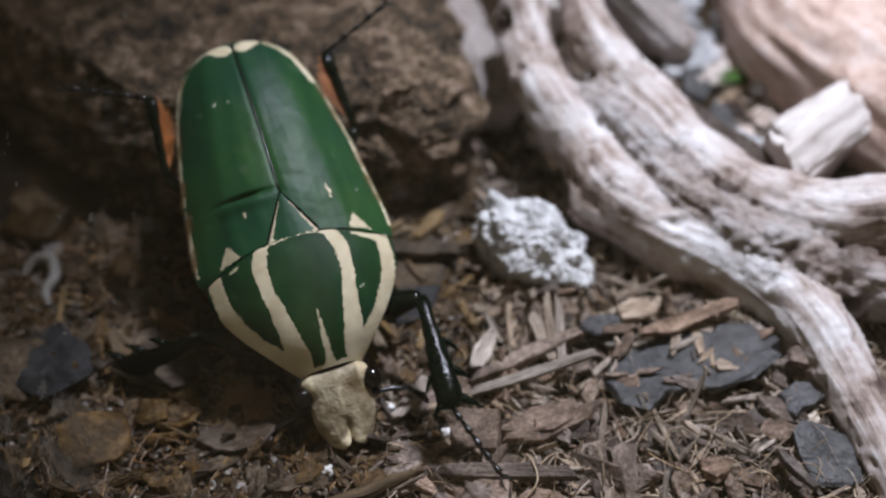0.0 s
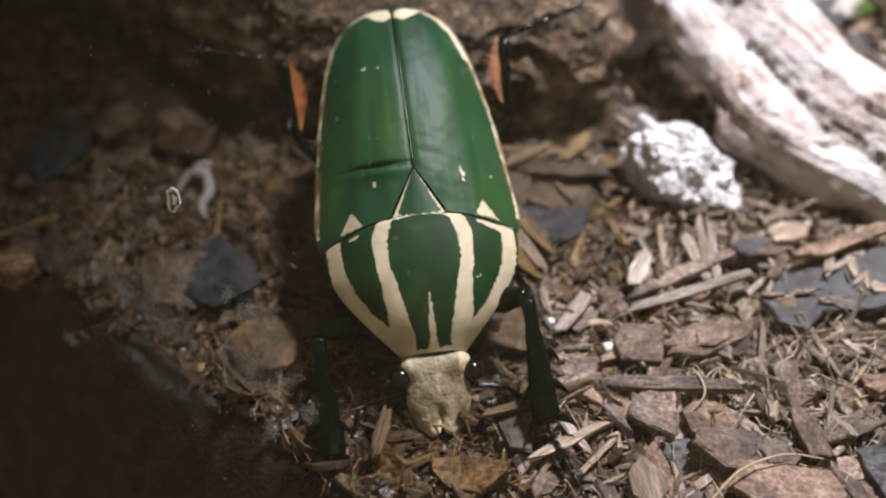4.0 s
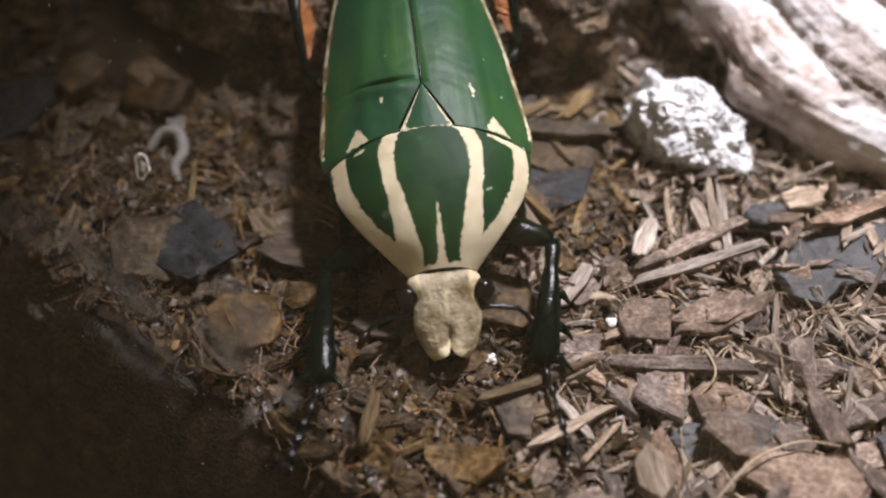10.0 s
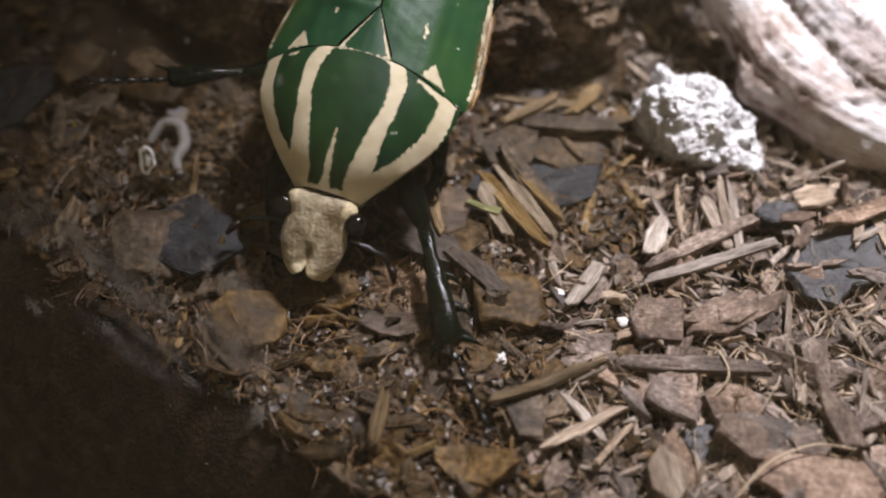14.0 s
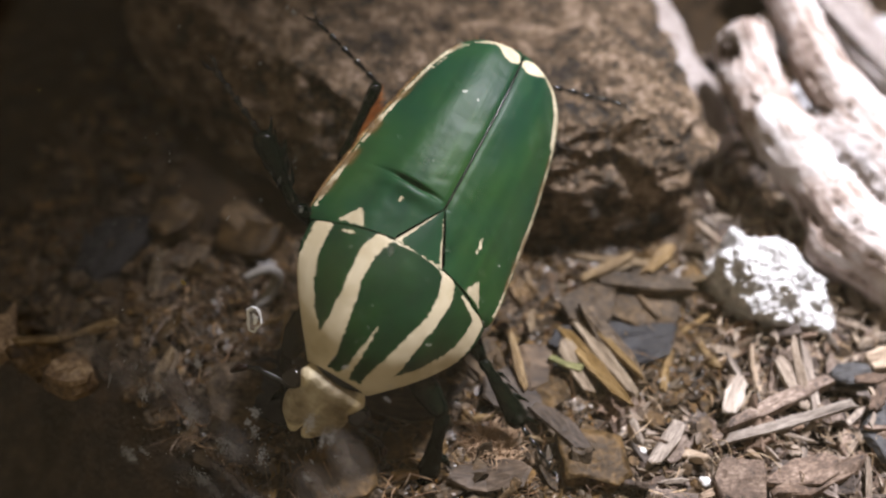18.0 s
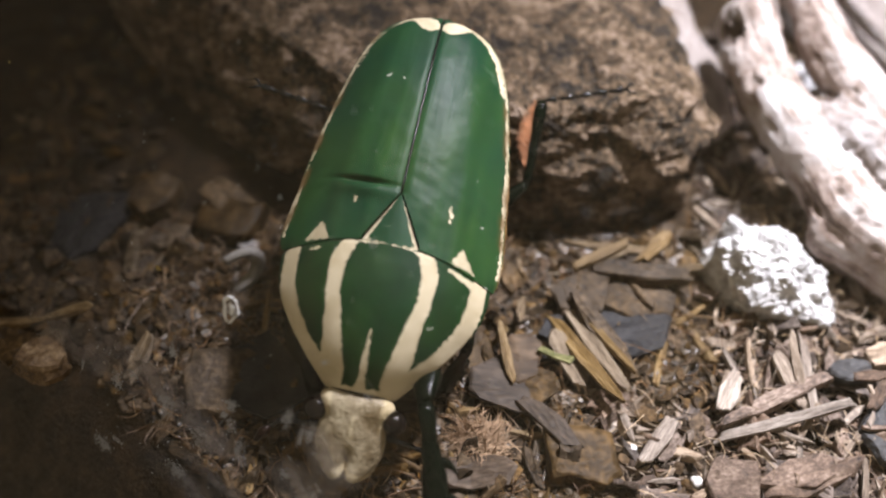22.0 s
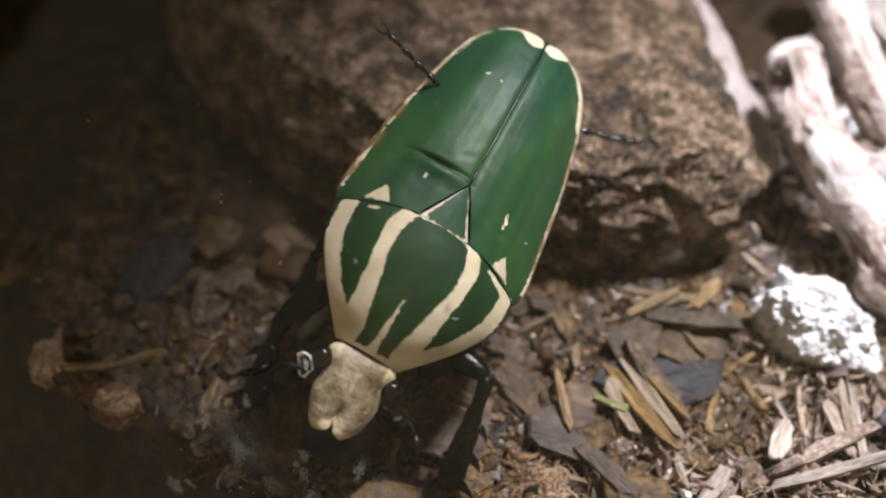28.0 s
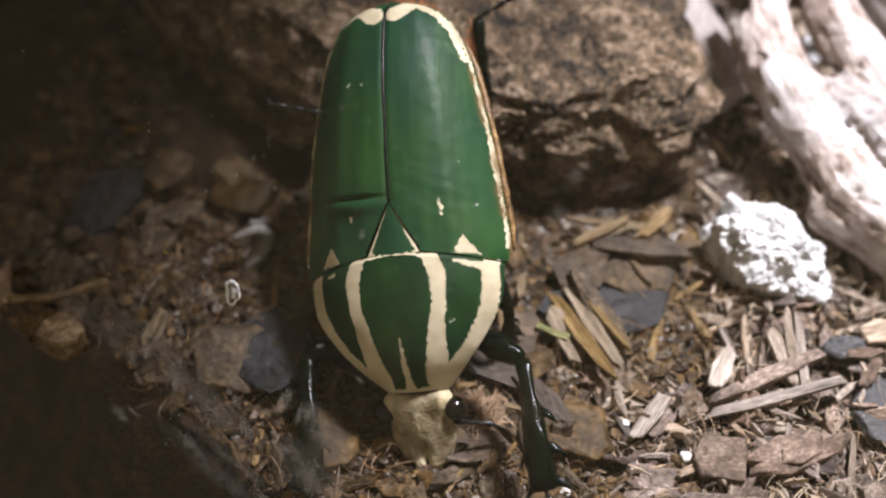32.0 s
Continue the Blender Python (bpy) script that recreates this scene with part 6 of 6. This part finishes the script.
for i, (u, v, sx, sy, kind) in enumerate([(1.33, 2.65, 0.125, 0.165, "ring"), (1.33, 2.66, 0.09, 0.12, "film"), (2.73, -0.39, 0.20, 0.13, "film"), (-1.15, 0.44, 0.16, 0.20, "film"), (-0.16, 1.76, 0.06, 0.18, "film"), (1.23, 0.75, 0.16, 0.14, "film"), (2.58, 2.5, 0.06, 0.02, "fleck"), (1.12, 4.29, 0.03, 0.05, "film"), (-0.22, 4.43, 0.05, 0.06, "film"), (1.39, 0.10, 0.30, 0.10, "film"), (-0.08, 0.21, 0.28, 0.10, "film"), (2.3, 5.66, 0.022, 0.022, "dot"), (5.95, 3.78, 0.025, 0.02, "fleck"), (1.41, 4.8, 0.02, 0.09, "film"), (0.07, 1.85, 0.10, 0.20, "film"), (-0.28, 1.85, 0.07, 0.17, "film"), (1.55, 4.46, 0.015, 0.10, "film"), (-2.31, 6.36, 0.05, 0.07, "film"), (-2.29, 5.94, 0.04, 0.06, "film"), (0.6, 1.0, 0.10, 0.2, "film"), (-0.6, 1.1, 0.10, 0.22, "film"), (0.9, 1.5, 0.12, 0.10, "film"), (2.0, 1.6, 0.10, 0.10, "film")]):
    # u is counted leftward
    spot(-u, v, sx, sy, kind, i)


q = random.Random(17)
bm = bmesh.new()
for i in range(330):
    # fine dust on the glass, thicker in a slanting band near its foot
    if i < 210:
        cu, cv = q.uniform(-4.5, 4.5), q.uniform(0.2, 8.5)
    else:
        cu = q.uniform(-3.6, 1.6)
        cv = 0.6 + q.gauss(0, 0.45)
    r, a = math.exp(q.gauss(-4.9, 0.4)), q.uniform(0, 3.14)
    e = q.choice((1.0, 1.0, 3.5))
    pts = [(math.cos(t) * r * e, math.sin(t) * r * q.uniform(0.6, 1.3)) for t in [6.283 * k / 6 for k in range(6)]]
    bm.faces.new([bm.verts.new((cu + x * math.cos(a) - y * math.sin(a), cv + x * math.sin(a) + y * math.cos(a), 0)) for x, y in pts])
bmesh.ops.solidify(bm, geom=bm.faces[:], thickness=0.005)
dust = part("dust_specks", bm, SPOT, pane, smooth=False)
tagged(dust, "fine pale dust specks on the glass", kind="stuff")
dust.location = (0, 0, -0.008 * CM)
# wiped smears, thin towards their ends
SMEAR, n, l, b = nodes_of("wiped_smear")
tc, mp, ball, mottle, dense, blend = n.new("ShaderNodeTexCoord"), n.new("ShaderNodeMapping"), n.new("ShaderNodeTexGradient"), n.new("ShaderNodeTexNoise"), n.new("ShaderNodeMapRange"), n.new("ShaderNodeMath")
mp.inputs["Location"].default_value, mp.inputs["Scale"].default_value = (-1, -1, 0), (2, 2, 0)
ball.gradient_type = "SPHERICAL"
mottle.inputs["Scale"].default_value, mottle.inputs["Detail"].default_value, mottle.inputs["Roughness"].default_value = 260, 6, 0.7
dense.inputs["From Min"].default_value, dense.inputs["From Max"].default_value, dense.inputs["To Max"].default_value = 0.34, 0.66, 1.0
blend.operation = "MULTIPLY"
clear, thin, both = n.new("ShaderNodeBsdfTransparent"), n.new("ShaderNodeBsdfTranslucent"), n.new("ShaderNodeMixShader")
thin.inputs["Color"].default_value = (0.74, 0.70, 0.64, 1)
l.new(tc.outputs["Generated"], mp.inputs["Vector"])
l.new(mp.outputs[0], ball.inputs["Vector"])
l.new(tc.outputs["Object"], mottle.inputs["Vector"])
l.new(mottle.outputs["Fac"], dense.inputs["Value"])
l.new(ball.outputs["Fac"], blend.inputs[0])
l.new(dense.outputs[0], blend.inputs[1])
l.new(blend.outputs[0], both.inputs[0])
l.new(clear.outputs[0], both.inputs[1])
l.new(thin.outputs[0], both.inputs[2])
l.new(both.outputs[0], n["Material Output"].inputs["Surface"])
for i, (cu, cv, sx, sy, ang) in enumerate([(-0.8, 0.38, 1.15, 0.14, 2), (-2.0, 1.0, 1.7, 0.30, -4), (0.5, 1.1, 0.7, 0.42, 8), (-1.0, 0.0, 1.2, 0.24, 3), (-1.1, 0.85, 0.4, 0.32, 20), (-3.7, 0.65, 1.5, 0.3, 4), (0.6, 1.75, 0.55, 0.3, -10)]):
    bm = bmesh.new()
    bm.faces.new([bm.verts.new((math.cos(6.283 * k / 28) * sx, math.sin(6.283 * k / 28) * sy * (1 + 0.15 * math.sin(k + i)), 0)) for k in range(28)])
    bmesh.ops.solidify(bm, geom=bm.faces[:], thickness=0.002)
    ob = part("smear", bm, SMEAR, pane, "faint greyish wiped smear", smooth=False)
    ob.matrix_local = pose(cu * CM, cv * CM, (-0.012 - 0.004 * i) * CM, 0, 0, ang)
MURK = noisy("brown_film", [(0.06, 0.045, 0.035), (0.22, 0.19, 0.17)], 300, 0.7, 0.3)
q = random.Random(91)
for i in range(34):
    # a line of dirt where the litter meets the glass
    ob = spot(q.uniform(-4.5, 3.0), q.uniform(-0.25, 1.3), q.uniform(0.05, 0.20), q.uniform(0.05, 0.16), "film", 200 + i)
    if i % 3:
        ob.data.materials[0] = MURK


# where the feet stand, while they do: seconds, centimetres
PLANTED = {
    ('hind_leg', -1): [[(16.5, 1.82, 12.68, 2.40), (17, 1.81, 12.61, 2.40), (18, 1.88, 12.67, 2.40), (19, 1.84, 12.56, 2.40), (20, 1.85, 12.68, 2.40), (21, 1.88, 12.63, 2.40), (22, 1.91, 12.60, 2.40), (23, 1.85, 12.59, 2.40), (24, 1.76, 12.56, 2.40), (25, 1.85, 12.46, 2.40), (26, 1.14, 12.67, 2.40), (28.5, 1.13, 12.68, 2.40), (29, 1.18, 12.89, 2.40), (30, 1.94, 15.52, 2.40), (31, 0.92, 15.30, 2.40), (32, 0.48, 14.96, 2.40)]],
    ('hind_leg', 1): [[(18.5, -3.23, 13.27, 2.30), (19, -3.45, 13.35, 2.30), (20, -3.15, 13.42, 2.30), (21, -3.11, 13.11, 2.30)]],
}

# how the fore and middle legs are bent: seconds; outward turn and rise of the thigh, then of the shin, in degrees
BENT = {
    ("foreleg", -1): [(0, 9, 27, 95, 10), (1, 2, 8, 74, -7), (2, 18, 16, 80, -10), (3, 16, -8, 88, -13), (4, 13, 45, 89, -8), (4.5, 13, 45, 85, -10), (6.5, -5, 45, 58, -32), (7, -9, 45, 55, -35), (8, 4, 37, 41, -40), (9, 55, -20, 82, -18), (10, 20, 1, 103, -3), (11, 23, 40, 87, 10), (12, 23, 4, 74, 5), (13, 55, 11, 75, 10), (14, 48, -17, 61, 6), (16.5, 30, 10, 60, -45), (19, 30, 20, 60, -45), (20, 30, 45, 45, -10), (21, 41, 45, 68, -50), (22, 85, 35, 71, -8), (23, 15, 35, 51, -48), (24, 45, 45, 100, -60), (25, 54, 50, 60, -60), (26, 10, 17, 58, -20), (29, 10, 25, 80, -45), (30, 8, 36, 86, -44), (31, 24, -11, 65, -5), (32, 29, 15, 82, 14)],
    ("foreleg", 1): [(0, -22, 10, -10, -40), (1.5, 0, 10, 40, -20), (3, 28, 4, 94, 12), (4.5, 10, 15, 90, -20), (7, -32, 37, 93, -60), (8, 17, 26, 104, 8), (9, 27, 29, 112, -38), (10, 23, -7, 85, 12), (11, 15, 9, 79, -15), (12, 34, 2, 79, 14), (13, 40, 0, 85, 0), (14, 85, -20, 115, -40), (16.5, 100, -35, 140, -50), (26.5, 100, -35, 140, -50), (28.5, 45, -5, 95, -55), (29, 31, -2, 85, -55), (30, 35, 12, 91, 3), (31, 33, 45, 87, 0), (32, 7, 22, 95, 14)],
    ("middle_leg", -1): [(0, 70, -15, 120, -60), (8.4, 70, -15, 120, -60), (9, 5, 10, 0, 2), (9.6, 70, -15, 120, -60), (15, 70, -15, 120, -60), (17, 39, 20, 22, 0), (18, 32, 6, 29, 0), (19, 10, 38, -2, 5), (20, 37, 45, -20, -22), (20.8, 70, -15, 120, -60), (22.3, 70, -15, 120, -60), (23, 55, 39, 19, -6), (24, 44, 45, -3, -30), (25, 70, -15, 120, -60), (26, -10, 8, -45, 2), (27, 70, -15, 120, -60), (32, 70, -15, 120, -60)],
    ("middle_leg", 1): [(0, 70, -15, 120, -60), (13, 70, -15, 120, -60), (14, 20, 15, 30, 12), (15, 70, -15, 120, -60), (17, 70, -15, 120, -60), (17.5, 25, 15, 10, -10), (18, 8, 32, -31, 12), (19, 15, 50, 2, 24), (20, 70, -15, 120, -60), (24.3, 70, -15, 120, -60), (25, 45, 0, 40, 7), (25.7, 70, -15, 120, -60), (28.3, 70, -15, 120, -60), (29, 21, 29, -2, 11), (29.7, 70, -15, 120, -60), (32, 70, -15, 120, -60)],
}


def beetle_pose(t):
    x, y, z, a, b, c = [interp(t, [r[0] for r in CRAWL], [r[k] for r in CRAWL]) for k in range(1, 7)]
    return pose(x * CM, y * CM, z * CM, 0, 0, a) @ pose(0, 0, 0, b) @ pose(0, 0, 0, 0, c)


def foot_hold(name, side, t):
    """How firmly the foot stands at that time, and where."""
    for seg in PLANTED.get((name, side), []):
        ts = [r[0] for r in seg]
        w = min(1.0, max(0.0, 1 - max(ts[0] - t, t - ts[-1], 0.0) / 1.2))
        if w > 0:
            return w, Vector([interp(t, ts, [r[k] for r in seg]) for k in (1, 2, 3)]) * CM
    return 0.0, None


def motions():
    # the beetle's leg flips the strip of peel on edge
    spot_at = Matrix.Translation((-0.036, 0.105, 0.003))
    flips = [(14.6 + 0.1 * k, spot_at @ Matrix.Rotation(radians(7.8 * k), 4, Vector((0.68, 0.73, 0))) @ spot_at.inverted()) for k in range(11)]
    walk(peel, [(0, flips[0][1])] + flips + [(32, flips[-1][1])])
    walk(beetle, [(r[0], pose(r[1] * CM, r[2] * CM, r[3] * CM, 0, 0, r[4]) @ pose(0, 0, 0, r[5]) @ pose(0, 0, 0, 0, r[6])) for r in CRAWL])
    # how far each hind leg is thrown back, in degrees, by the second
    hind = {
        1: [(0, 0), (14.5, 0), (16.5, -14), (18.5, -14), (28.5, -10), (32, -6)],
        -1: [(0, 0), (14.5, 5), (17, 8), (26, 8), (28.5, -8), (29.2, -10), (30, 8), (32, 10)],
    }
    # how far the hind legs are drawn in and forward, in centimetres, by the second
    drawn = {
        1: [(0, 0, 0), (14.5, 0, 0), (16.5, 0.35, 0.3), (20, 0.6, 0.8), (22, 0.9, 0.9), (32, 1.0, 0.9)],
        -1: [(0, 0, 0), (14.5, 0, 0), (17, 0.15, 0.35), (26, 0.15, 0.35), (28.5, 0, 0), (30, 0.1, -0.5), (32, 0.1, -0.4)],
    }
    # how far the head is bent down, in degrees, by the second
    nod = [(0, 0), (14.5, 0), (16.5, -45), (17, -45), (18, -34), (19, -34), (20, -40), (21, -15), (22, 0), (23, -5), (24, -4), (25, -65), (26, 26), (28.5, 0), (32, 0)]
    turned = [(0, 0), (23, 0), (24, 16), (25, 16), (26, 24), (28.5, 0), (32, 0)]
    neck = Matrix.Translation((0, 2.5 * CM, -0.78 * CM))
    for ob in FACE:
        walk(ob, [(i * 0.5, neck @ pose(0, 0, 0, interp(i * 0.5, [k for k, _ in nod], [v for _, v in nod]), 0, interp(i * 0.5, [k for k, _ in turned], [v for _, v in turned])) @ neck.inverted()) for i in range(65)])
    for ob, name, side, shin, foot, knee, ankle, toe in LEGS:
        rest = ob.location.copy()
        if name != "hind_leg":
            # thigh, shin and foot each turn in their joint
            table, rows = BENT[(name, side)], ([], [], [])
            ts = [r[0] for r in table]
            for i in range(65):
                t = i * 0.5
                v = [interp(t, ts, [r[k] for r in table]) for k in (1, 2, 3, 4)]
                ways = [Vector((side * math.cos(radians(a)) * math.cos(radians(b)), math.sin(radians(a)) * math.cos(radians(b)), math.sin(radians(b)))) for a, b in (v[:2], v[2:])]
                ways.append((ways[1] + Vector((side * 0.35, 0.1, 0.15))).normalized())
                turns = [q.rotation_difference(w).to_matrix().to_4x4() for q, w in zip((knee, ankle, toe), ways)]
                back = turns[0].inverted()
                bend = ways[0] * knee.length + ways[1] * ankle.length
                rows[0].append((t, Matrix.Translation(rest) @ turns[0]))
                rows[1].append((t, Matrix.Translation(knee * CM) @ back @ turns[1]))
                rows[2].append((t, Matrix.Translation((back @ bend) * CM) @ back @ turns[2]))
            for piece, keyed in zip((ob, shin, foot), rows):
                walk(piece, keyed)
            continue
        rows = []
        for i in range(65):
            t = i * 0.5
            a = 6 * math.sin(2 * math.pi * t / 2.9 + 2.4 + (math.pi if side > 0 else 0)) - side * interp(t, [k for k, _ in hind[side]], [v for _, v in hind[side]])
            b = 4 * math.sin(2 * math.pi * t / 3.77 + 2.4)
            ks = [k for k, _, _ in drawn[side]]
            base = rest + Vector((-side * interp(t, ks, [v for _, v, _ in drawn[side]]), interp(t, ks, [v for _, _, v in drawn[side]]), 0)) * CM
            w, place = foot_hold(name, side, t)
            if w > 0:
                gap = beetle_pose(t).inverted() @ place - rest - TOES[ob.name]
                if gap.length > 1.5 * CM:
                    gap *= 1.5 * CM / gap.length
                base = base.lerp(rest + gap, w)
                a, b = a * (1 - w), b * (1 - w)
            rows.append((t, Matrix.Translation(base) @ pose(0, 0, 0, 0, b, a)))
        walk(ob, rows)


motions()
